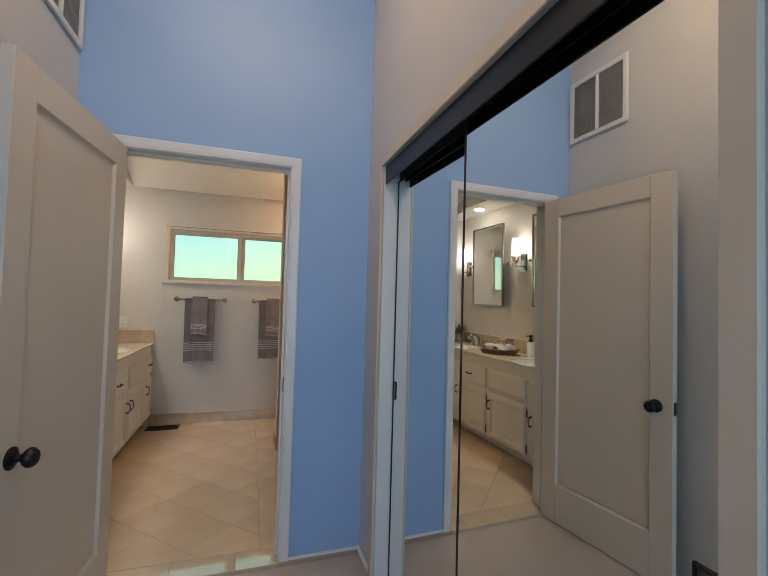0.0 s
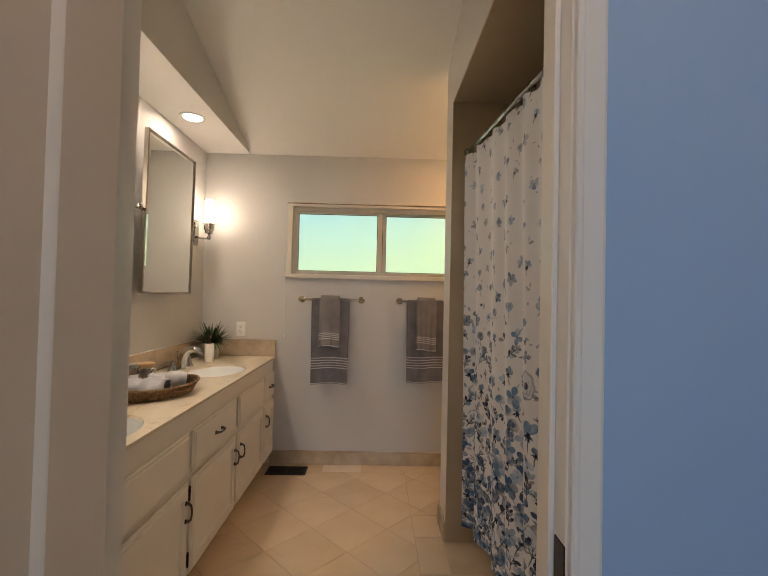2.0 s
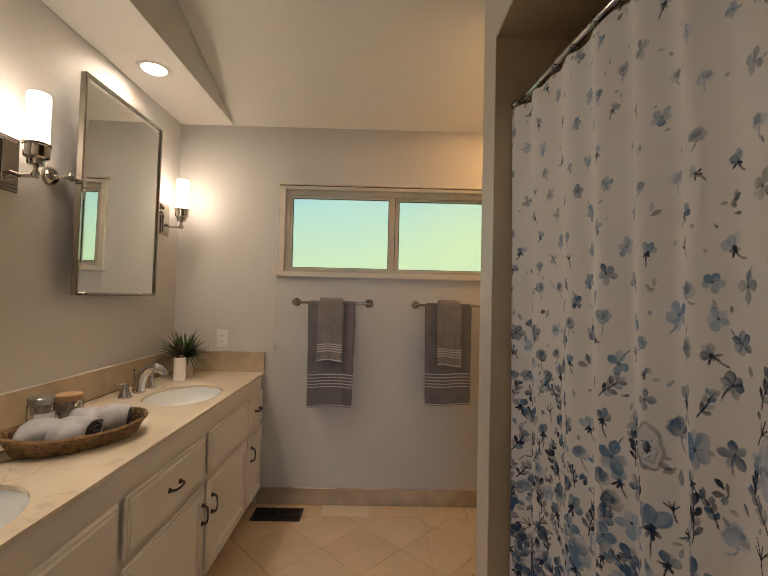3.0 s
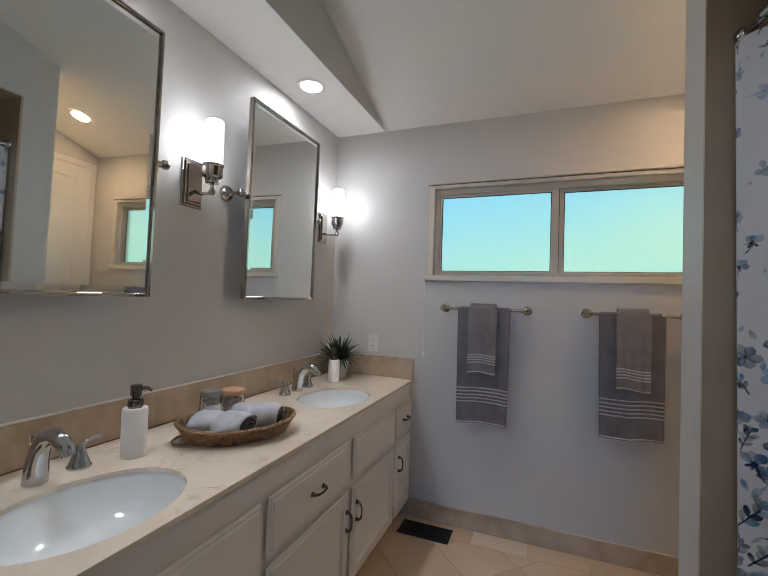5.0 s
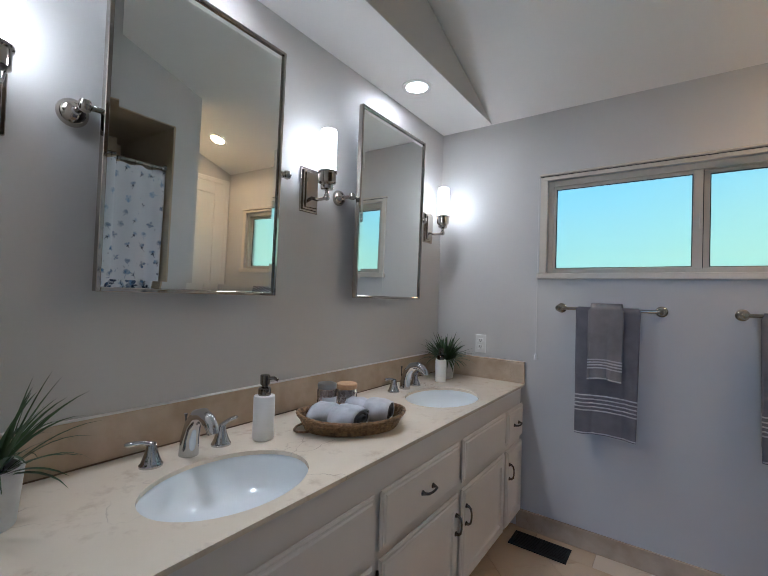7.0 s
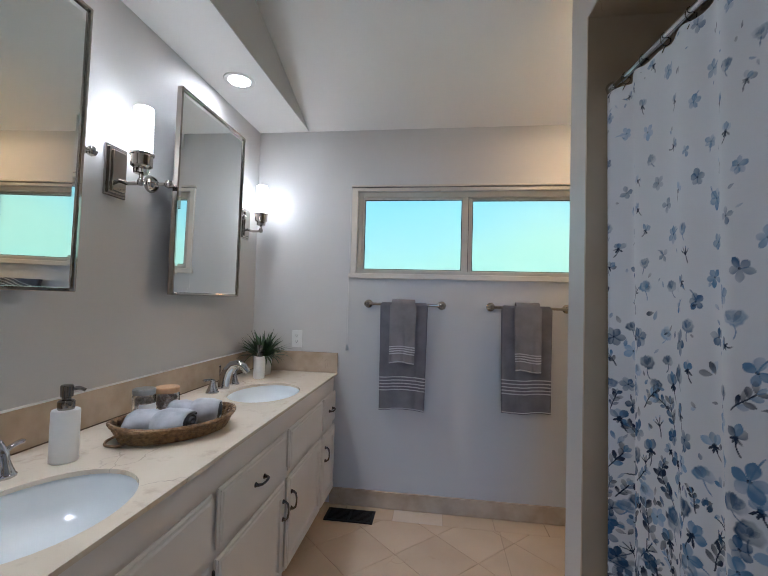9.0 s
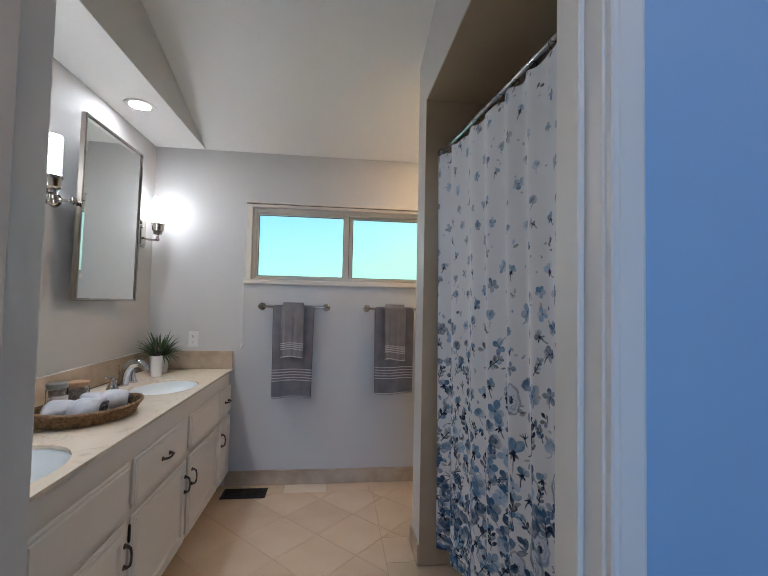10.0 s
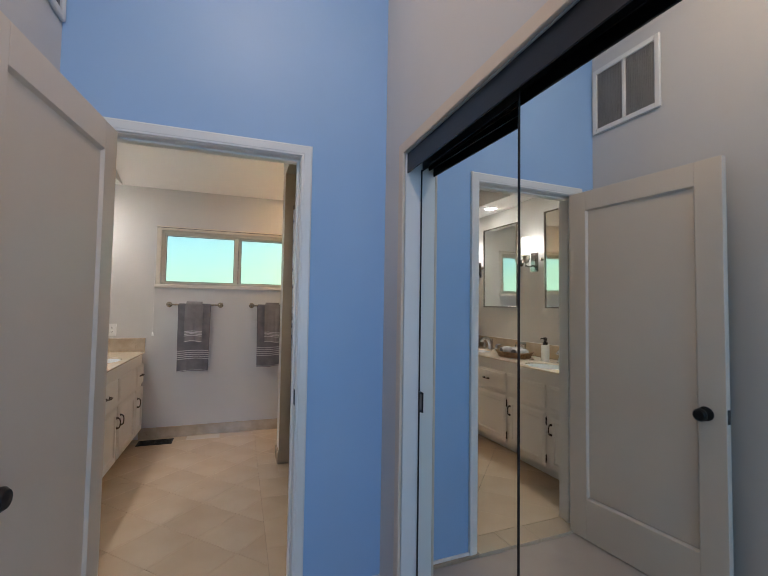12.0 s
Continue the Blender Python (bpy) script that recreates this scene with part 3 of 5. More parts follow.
for b in ((WX0 - 0.040, WX0, WZ0 - 0.012, WZ1 + 0.012), (WX1, WX1 + 0.040, WZ0 - 0.012, WZ1 + 0.012)):
    box(bm, b[0], b[1], YW - 0.010, YW + 0.001, b[2], b[3], 0.003)
part("casing", bm, WINTRIM, window)
part("head_casing", shape(box, WX0 - 0.040, WX1 + 0.040, YW - 0.012, YW + 0.018, WZ1, WZ1 + 0.022, 0.003), WINTRIM, window)
part("head_rail", shape(box, WX0 - 0.044, WX1 + 0.044, YW - 0.024, YW, WZ1 + 0.026, WZ1 + 0.037, 0.002), WINTRIM, window)
# dark strip that stands for the shade in the gap below the rail
part("head_slot", shape(box, WX0 - 0.042, WX1 + 0.042, YW - 0.008, YW, WZ1 + 0.0221, WZ1 + 0.0259), GASKET_AND_SHADE, window, "dark strip painting the shade under the blind rail")
part("window_sill", shape(box, WX0 - 0.052, WX1 + 0.052, YW - 0.022, YW + 0.018, WZ0 - 0.035, WZ0, 0.004), WINTRIM, window)
cord = thing("blind_cord", "thin white blind cord with a small plastic tassel", "cord", (-0.472, YW - 0.006, 1.0))
part("string", shape(tube, [(-0.470, YW - 0.026, 2.07), (-0.470, YW - 0.024, 1.49), (-0.472, YW - 0.006, 1.03)], 0.0012, 6), TRIM, cord)
part("tassel", shape(lathe, [(0.003, 0.036), (0.008, 0.024), (0.011, 0.0), (0.0, -0.002)], 12, Matrix.Translation((-0.472, YW - 0.009, 1.0))), WHITE, cord, smooth=True)

bm = bmesh.new()
box(bm, -2.6, 3.6, YW + 0.95, YW + 0.97, 0.3, 3.4)
tagged(part("backdrop", bm, OUTSIDE), "bright blurred garden and sky beyond the frosted window", "backdrop", "", "structure")

# ---- vanity ----
CT, CB, CF = 0.848, 0.835, -0.530     # counter top, underside, front edge
FACE = -0.556
SINKS = [(-0.748, 3.005), (-0.752, 4.205)]
SA, SB = 0.170, 0.225                  # sink half width (x) and half length (y)


def slab_with_holes(bm, x0, x1, y0, y1, z0, z1, holes, n=40):
    """A slab cut by oval holes: each hole in its own bay, the oval ring joined to the bay's outline."""
    ys = [y0] + [(a[1] + b[1]) / 2 for a, b in zip(holes, holes[1:])] + [y1]
    for (cx, cy), a, b in zip(holes, ys, ys[1:]):
        ring, rim = [], []
        for k in range(n):
            u = 2 * math.pi * k / n
            c, s = math.cos(u), math.sin(u)
            ring.append((cx + SA * c, cy + SB * s))
            kx = ((x1 - cx) / c if c > 0 else (x0 - cx) / c) if abs(c) > 1e-9 else 1e9
            ky = ((b - cy) / s if s > 0 else (a - cy) / s) if abs(s) > 1e-9 else 1e9
            r = min(kx, ky)
            rim.append((cx + r * c, cy + r * s))
        # put the bay's corners on the nearest rim point
        for px, py in ((x0, a), (x1, a), (x0, b), (x1, b)):
            k = min(range(n), key=lambda i: (rim[i][0] - px) ** 2 + (rim[i][1] - py) ** 2)
            rim[k] = (px, py)
        vt = [[bm.verts.new((x, y, z)) for x, y in loop] for loop in (ring, rim) for z in (z1, z0)]
        rt, rb, mt, mb = vt
        for k in range(n):
            j = (k + 1) % n
            bm.faces.new((rt[k], rt[j], mt[j], mt[k]))
            bm.faces.new((rb[j], rb[k], mb[k], mb[j]))
            bm.faces.new((rt[j], rt[k], rb[k], rb[j]))
            bm.faces.new((mt[k], mt[j], mb[j], mb[k]))


V0 = YB
counter = thing("countertop", "beige veined marble vanity countertop with two basins cut in", "countertop", (-0.83, 3.6, CT))
bm = bmesh.new()
slab_with_holes(bm, XV, CF, V0, YW, CB, CT, SINKS)
part("slab", bm, STONE, counter)
part("back_splash", shape(box, XV, XV + 0.02, V0, YW, CT + 0.0005, 0.978, 0.002), SPLASH, counter, "honey beige marble back splash")
part("top_caulk", shape(box, XV, XV + 0.0195, V0, YW - 0.02, 0.9782, 0.9815, 0.001), TRIM, counter, "white caulk bead")
part("caulk_line", shape(box, XV + 0.0195, XV + 0.0225, V0, YW - 0.02, CT + 0.0002, CT + 0.0042), GROUTDARK, counter, "dark caulk line")
part("side_splash", shape(box, XV + 0.02, CF - 0.002, YW - 0.02, YW, CT + 0.0005, 0.978, 0.002), SPLASH, counter, "honey beige marble side splash")

for cx, cy in SINKS:
    sink = thing("sink", "oval white porcelain undermount basin in the counter", "sink", (cx, cy, 0.70), "vanity basins")
    bm = bmesh.new()
    prof = [(1.07, CB), (1.05, CB - 0.004), (0.995, CB - 0.028), (0.92, CB - 0.062), (0.77, CB - 0.092), (0.52, CB - 0.110), (0.22, CB - 0.117), (0.06, CB - 0.119)]
    rings = [[bm.verts.new((cx + SA * r * math.cos(2 * math.pi * k / 48), cy + SB * r * math.sin(2 * math.pi * k / 48), z)) for k in range(48)] for r, z in prof]
    for a, b in zip(rings, rings[1:]):
        for k in range(48):
            bm.faces.new((a[k], b[k], b[(k + 1) % 48], a[(k + 1) % 48]))
    bm.faces.new(rings[-1])
    ob = part("bowl", bm, PORCELAIN, sink, smooth=True)
    sm = ob.modifiers.new("shell", "SOLIDIFY")
    sm.thickness, sm.offset = 0.008, -1
    part("drain", shape(lathe, [(0.012, 0.0), (0.022, 0.001), (0.024, 0.003), (0.020, 0.005), (0.017, 0.003), (0.0, 0.004)], 24, Matrix.Translation((cx, cy, CB - 0.119))), CHROME, sink, "chrome drain", True)
    part("overflow_hole", shape(lathe, [(0.008, 0.0), (0.008, 0.004), (0.005, 0.005), (0.0, 0.003)], 16, Matrix.Translation((cx + 0.150, cy, CB - 0.060)) @ pose(0, 0, 0, 0, -70, 0)), CHROME, sink, "", True)



def pull_handle(at, vertical, parent):
    """A small bow pull with two feet."""
    bm = bmesh.new()
    h = 0.038
    path = [(0.0, -h, 0), (0.012, -h, 0), (0.022, -h * 0.8, 0), (0.026, -h * 0.3, 0), (0.026, h * 0.3, 0), (0.022, h * 0.8, 0), (0.012, h, 0), (0.0, h, 0)]
    m = Matrix.Translation(at) @ (pose(0, 0, 0, 90, 0, 0) if vertical else Matrix.Identity(4))
    tube(bm, path, [0.008, 0.006, 0.005, 0.0042, 0.0042, 0.005, 0.006, 0.008], 8, m)
    for s in (-h, h):
        lathe(bm, [(0.010, 0), (0.010, 0.002), (0.006, 0.006), (0.0, 0.007)], 12, m @ Matrix.Translation((0, s, 0)) @ pose(0, 0, 0, 0, 90, 0))
    return part("handle", bm, PULL, parent, "pewter bow pull", True)


def raised_front(bm, y0, y1, z0, z1, x, framed):
    """A cabinet front facing +x with a stepped moulded edge; framed ones have a sunk centre panel."""
    steps = [(0.011, 0.0004), (0.011, 0.010), (0.0, 0.010), (0.0, 0.014), (0.007, 0.018), (0.007, 0.0200), (0.015, 0.0200), (0.020, 0.024)]
    if framed:
        steps += [(0.054, 0.024), (0.058, 0.016), (0.066, 0.013), (0.070, 0.013)]
    else:
        steps += [(0.024, 0.024)]
    rings = [[bm.verts.new((x + h, y, z)) for y, z in ((y0 + d, z0 + d), (y1 - d, z0 + d), (y1 - d, z1 - d), (y0 + d, z1 - d))] for d, h in steps]
    for a, b in zip(rings, rings[1:]):
        for k in range(4):
            bm.faces.new((a[k], a[(k + 1) % 4], b[(k + 1) % 4], b[k]))
    bm.faces.new(rings[-1])
    bm.faces.new(rings[0][::-1])


BAYS = [  # y0, y1, drawer pull, side of the door's pull (-1 near, 1 far)
    (2.385, 2.795, True, 1), (2.835, 3.365, False, 1), (3.402, 3.962, True, 1), (4.003, 4.537, False, -1), (4.568, 4.835, True, -1)]
edges = [V0, 2.815, 3.383, 3.982, 4.553, YW]
for (y0, y1, drawer_pull, side), a, b in zip(BAYS, edges, edges[1:]):
    cab = thing("vanity_cabinet", "cream painted wooden vanity unit with drawer front and panel door", "cabinet", (-0.84, (a + b) / 2, 0.0), "vanity units")
    bm = bmesh.new()
    box(bm, XV, FACE - 0.020, a, b, 0.085, 0.70)
    box(bm, XV, FACE - 0.090, a, b, 0.0, 0.085)
    part("body", bm, CAB, cab)
    bm = bmesh.new()
    for c in ((a, y0 + 0.012, 0.085, CB), (y1 - 0.012, b, 0.085, CB), (y0 + 0.012, y1 - 0.012, 0.72, CB), (y0 + 0.012, y1 - 0.012, 0.505, 0.56), (y0 + 0.012, y1 - 0.012, 0.085, 0.115)):
        box(bm, FACE - 0.0195, FACE, *c)
    part("face_frame", bm, CAB, cab)
    bm = bmesh.new()
    raised_front(bm, y0, y1, 0.548, 0.735, FACE, False)
    front = part("drawer_front", bm, CAB, cab)
    if drawer_pull:
        pull_handle((FACE + 0.024, (y0 + y1) / 2, 0.642), False, front)
    bm = bmesh.new()
    raised_front(bm, y0, y1, 0.100, 0.520, FACE, True)
    d = part("door", bm, CAB, cab)
    py = y1 - 0.030 if side > 0 else y0 + 0.030
    pull_handle((FACE + 0.024, py, 0.405), True, d)
    hy = y0 - 0.004 if side > 0 else y1 + 0.004
    for z in (0.165, 0.455):
        bm = bmesh.new()
        tube(bm, [(FACE + 0.010, hy, z - 0.026), (FACE + 0.010, hy, z + 0.026)], 0.0055, 8)
        lathe(bm, [(0.0, -0.036), (0.005, -0.031), (0.003, -0.026)], 8, Matrix.Translation((FACE + 0.010, hy, z)))
        lathe(bm, [(0.003, 0.026), (0.005, 0.031), (0.0, 0.036)], 8, Matrix.Translation((FACE + 0.010, hy, z)))
        part("hinge", bm, BLACK, d, "black barrel hinge")

# ---- pivot mirrors ----
for y0, tip, swing in ((2.772, 0.8, 0.65), (3.832, 0.5, 0.0)):
    y1, z0, z1, x = y0 + 0.592, 1.332, 2.258, -1.030
    mir = thing("pivot_mirror", "rectangular mirror tilting in a polished nickel frame on the wall", "mirror", (x, (y0 + y1) / 2, 1.80), "vanity mirrors")
    bm = bmesh.new()
    f = 0.011
    for b in ((y0, y0 + f, z0, z1), (y1 - f, y1, z0, z1), (y0 + f, y1 - f, z0, z0 + f), (y0 + f, y1 - f, z1 - f, z1)):
        box(bm, x - 0.022, x + 0.004, b[0], b[1], b[2], b[3], 0.0015)
    part("frame", bm, NICKEL, mir)
    bm = bmesh.new()
    g = f + 0.0005
    o = [bm.verts.new((x - 0.004, y, z)) for y, z in ((y0 + g, z0 + g), (y1 - g, z0 + g), (y1 - g, z1 - g), (y0 + g, z1 - g))]
    w = g + 0.022
    i = [bm.verts.new((x - 0.001, y, z)) for y, z in ((y0 + w, z0 + w), (y1 - w, z0 + w), (y1 - w, z1 - w), (y0 + w, z1 - w))]
    k4 = [bm.verts.new((x - 0.010, y, z)) for y, z in ((y0 + g, z0 + g), (y1 - g, z0 + g), (y1 - g, z1 - g), (y0 + g, z1 - g))]
    for k in range(4):
        bm.faces.new((o[k], o[(k + 1) % 4], i[(k + 1) % 4], i[k]))
        bm.faces.new((k4[k], k4[(k + 1) % 4], o[(k + 1) % 4], o[k]))
    bm.faces.new(i)
    bm.faces.new(k4[::-1])
    part("mirror", bm, MIRROR, mir)
    part("backing", shape(box, x - 0.020, x - 0.0105, y0 + g, y1 - g, z0 + g, z1 - g), BLACK, mir)
    for y, s in ((y0, -1), (y1, 1)):
        bm = bmesh.new()
        yy = y + s * 0.040
        lathe(bm, [(0.036, 0), (0.038, 0.005), (0.036, 0.014), (0.030, 0.024), (0.021, 0.031), (0.012, 0.035), (0.009, 0.042)], 28, Matrix.Translation((XV, yy, 1.805)) @ pose(0, 0, 0, 0, 90, 0))
        tube(bm, [(XV + 0.02, yy, 1.805), (x - 0.010, yy, 1.805)], 0.008, 12)
        tube(bm, [(x - 0.010, yy + s * 0.012, 1.805), (x - 0.010, y - s * 0.002, 1.805)], [0.010, 0.007], 12)
        lathe(bm, [(0, -0.019), (0.013, -0.013), (0.018, 0), (0.013, 0.013), (0, 0.019)], 16, Matrix.Translation((x - 0.010, yy, 1.805)))
        part("pivot", bm, NICKEL, mir, "polished nickel pivot bracket", True)
    mir.matrix_basis = pose(x, (y0 + y1) / 2, 1.80, 0, tip, swing)

# ---- sconces ----
def sconce(y):
    ob = thing("wall_sconce", "polished nickel wall sconce with a lit opal glass cylinder", "wall lamp", (XV, y, 1.80), "vanity sconces")
    bm = bmesh.new()
    for d, h, l in ((0.0, 0.010, 0.0), (0.010, 0.018, 0.0), (0.020, 0.025, 0.0)):
        box(bm, XV, XV + h, y - 0.052 + d, y + 0.052 - d, 1.700 + d, 1.895 - d, 0.002)
    part("back_plate", bm, NICKEL, ob)
    X = XV + 0.115
    bm = bmesh.new()
    tube(bm, [(XV + 0.02, y, 1.765), (XV + 0.06, y, 1.752), (X - 0.01, y, 1.752), (X, y, 1.765), (X, y, 1.80)], 0.0075, 12)
    lathe(bm, [(0, -0.016), (0.010, -0.012), (0.014, 0), (0.010, 0.012), (0, 0.016)], 16, Matrix.Translation((X, y, 1.757)))
    lathe(bm, [(0.010, 0), (0.015, 0.008), (0.020, 0.010), (0.030, 0.028)], 20, Matrix.Translation((X, y, 1.785)))
    part("arm", bm, NICKEL, ob, "", True)
    part("cup", shape(lathe, [(0.016, -0.026), (0.026, -0.022), (0.028, -0.008), (0.024, -0.004), (0.031, 0), (0.038, 0.005), (0.038, 0.043), (0.042, 0.046), (0.042, 0.054), (0.033, 0.055)], 28, Matrix.Translation((X, y, 1.812))), NICKEL, ob, "", True)
    part("shade", shape(lathe, [(0.033, 0), (0.0345, 0.004), (0.0345, 0.170), (0.031, 0.176), (0.027, 0.176)], 28, Matrix.Translation((X, y, 1.866))), SCONCE_GLOW, ob, "lit white opal glass cylinder", True)
    part("bulb", shape(lathe, [(0.0, 0.168), (0.014, 0.164), (0.024, 0.150)], 24, Matrix.Translation((X, y, 1.866))), BULB_GLOW, ob, "lit bulb", True)
    return ob


for y in (2.548, 3.598, 4.655):
    sconce(y)


def downlight(x, y, z, tilt, mat, label, beam=True):
    ob = thing("downlight", label, "ceiling light", (x, y, z), "recessed lights")
    m = Matrix.Translation((x, y, z)) @ pose(0, 0, 0, tilt, 0, 0)
    part("trim_ring", shape(lathe, [(0.054, -0.002), (0.058, -0.006), (0.078, -0.006), (0.081, -0.001), (0.081, 0.0)], 40, m), TRIM, ob, "", True)
    part("lens", shape(lathe, [(0.0, -0.0035), (0.056, -0.003)], 40, m), mat, ob, "glowing lens")
    if beam:
        spot = new("downlight_beam", bpy.data.lights.new("downlight_beam", "SPOT"))
        spot.data.energy, spot.data.color = SPOT_W, DOWN_C
        spot.data.spot_size, spot.data.spot_blend, spot.data.shadow_soft_size = radians(100), 0.8, 0.05
        spot.matrix_world = look((x, y, z - 0.012), (x, y, 0.0))


downlight(-0.945, 4.18, ZC, 0, DOWN_GLOW, "recessed round downlight, lit, in the white soffit")
downlight(-0.945, 3.05, ZC, 0, DOWN_GLOW, "recessed round downlight, lit, in the white soffit")
downlight(1.03, 4.40, top(4.40), -math.degrees(math.atan(SLOPE)), DOWN2_GLOW, "recessed round downlight, lit warm, in the sloped ceiling", False)

# ---- hall fixtures ----
# lamp out of view, added for warm light on the side walls and door
hall_lamp = thing("ceiling_lamp", "unseen flush ceiling lamp, lit, assumed above the hall", "ceiling light", (0.33, 1.20, HALL_Z))
part("base", shape(lathe, [(0.17, 0.0), (0.17, -0.02), (0.155, -0.025)], 36, Matrix.Translation((0.33, 1.20, HALL_Z))), TRIM, hall_lamp, "", True)
part("shade", shape(lathe, [(0.150, -0.025), (0.150, -0.04), (0.11, -0.07), (0.0, -0.085)], 36, Matrix.Translation((0.33, 1.20, HALL_Z))), HALL_GLOW, hall_lamp, "lit opal glass bowl", True)

grille = thing("air_grille", "white framed return air grille with two mesh panels", "vent", (XL, 2.02, 2.66))
g0, g1, gz0, gz1 = 1.800, 2.236, 2.455, 2.872
bm = bmesh.new()
for b in ((g0, g0 + 0.03, gz0, gz1), (g1 - 0.03, g1, gz0, gz1), (g0 + 0.03, g1 - 0.03, gz0, gz0 + 0.03), (g0 + 0.03, g1 - 0.03, gz1 - 0.03, gz1), ((g0 + g1) / 2 - 0.010, (g0 + g1) / 2 + 0.010, gz0 + 0.03, gz1 - 0.03)):
    box(bm, XL, XL + 0.016, b[0], b[1], b[2], b[3], 0.003)
part("frame", bm, TRIM, grille)
for a, b in ((g0 + 0.03, (g0 + g1) / 2 - 0.010), ((g0 + g1) / 2 + 0.010, g1 - 0.03)):
    bm = bmesh.new()
    box(bm, XL + 0.001, XL + 0.004, a, b, gz0 + 0.03, gz1 - 0.03)
    n = int((b - a) / 0.011)
    for k in range(1, n):
        y = a + (b - a) * k / n
        box(bm, XL + 0.004, XL + 0.008, y - 0.002, y + 0.002, gz0 + 0.03, gz1 - 0.03)
    part("mesh_panel", bm, GRILLE, grille, "grey wire mesh")

# ---- nook door ----
nook = tagged(new("door_2"), "closed white painted panel door at the end of the nook", "door", "", "structure")
n0, n1, nz = 4.09, 4.775, 2.34
part("leaf", shape(box, XN - 0.012, XN - 0.002, n0, n1, 0.01, nz, 0.002), TRIM, nook)
bm = bmesh.new()
for b in ((n0, n0 + 0.11, 0.01, nz), (n1 - 0.11, n1, 0.01, nz), (n0 + 0.11, n1 - 0.11, 0.01, 0.24), (n0 + 0.11, n1 - 0.11, nz - 0.11, nz)):
    box(bm, XN - 0.022, XN - 0.0121, b[0], b[1], b[2], b[3], 0.003)
part("stile", bm, TRIM, nook)
casing(nook, "x", XN, -1, n0 - 0.004, n1 + 0.004, nz + 0.004, w=0.05)
part("door_knob", shape(lathe, [(0.03, 0), (0.03, 0.004), (0.012, 0.012), (0.012, 0.03), (0.028, 0.044), (0.022, 0.06), (0.0, 0.063)], 24, Matrix.Translation((XN - 0.022, n0 + 0.07, 0.90)) @ pose(0, 0, 0, 0, -90, 0)), BLACK, nook, "black metal door knob", True)

# ---- floor register and outlet ----
reg = thing("floor_register", "black metal floor register sunk in the tiles", "vent", (-0.39, 4.70, 0.0))
r0, r1, q0, q1 = -0.541, -0.241, 4.630, 4.778
bm = bmesh.new()
for b in ((r0, r1, q0, q0 + 0.014), (r0, r1, q1 - 0.014, q1), (r0, r0 + 0.016, q0 + 0.014, q1 - 0.014), (r1 - 0.016, r1, q0 + 0.014, q1 - 0.014), ((r0 + r1) / 2 - 0.006, (r0 + r1) / 2 + 0.006, q0 + 0.014, q1 - 0.014)):
    box(bm, *b, 0.0008, 0.006, 0.001)
part("frame", bm, REGISTER, reg)
bm = bmesh.new()
for k in range(9):
    y = q0 + 0.014 + (q1 - q0 - 0.028) * (k + 0.5) / 9
    box(bm, r0 + 0.016, r1 - 0.016, y - 0.004, y + 0.004, 0.0008, 0.004)
part("slats", bm, REGISTER, reg)

outlet = thing("wall_outlet", "white double wall outlet with a cover plate", "outlet", (-0.816, YW, 1.061))
part("cover_plate", shape(box, -0.851, -0.781, YW - 0.006, YW, 1.004, 1.118, 0.002, 2), WHITE, outlet)
for z in (1.041, 1.081):
    s = part("socket", shape(box, -0.833, -0.799, YW - 0.009, YW - 0.0061, z - 0.014, z + 0.014, 0.003, 2), WHITE, outlet)
    bm = bmesh.new()
    for dx in (-0.006, 0.006):
        box(bm, -0.816 + dx - 0.001, -0.816 + dx + 0.001, YW - 0.0096, YW - 0.0089, z - 0.002, z + 0.008)
    lathe(bm, [(0.0025, 0), (0.0025, 0.0007)], 8, Matrix.Translation((-0.816, YW - 0.0089, z - 0.007)) @ pose(0, 0, 0, 90, 0, 0))
    part("slots", bm, BLACK, s)

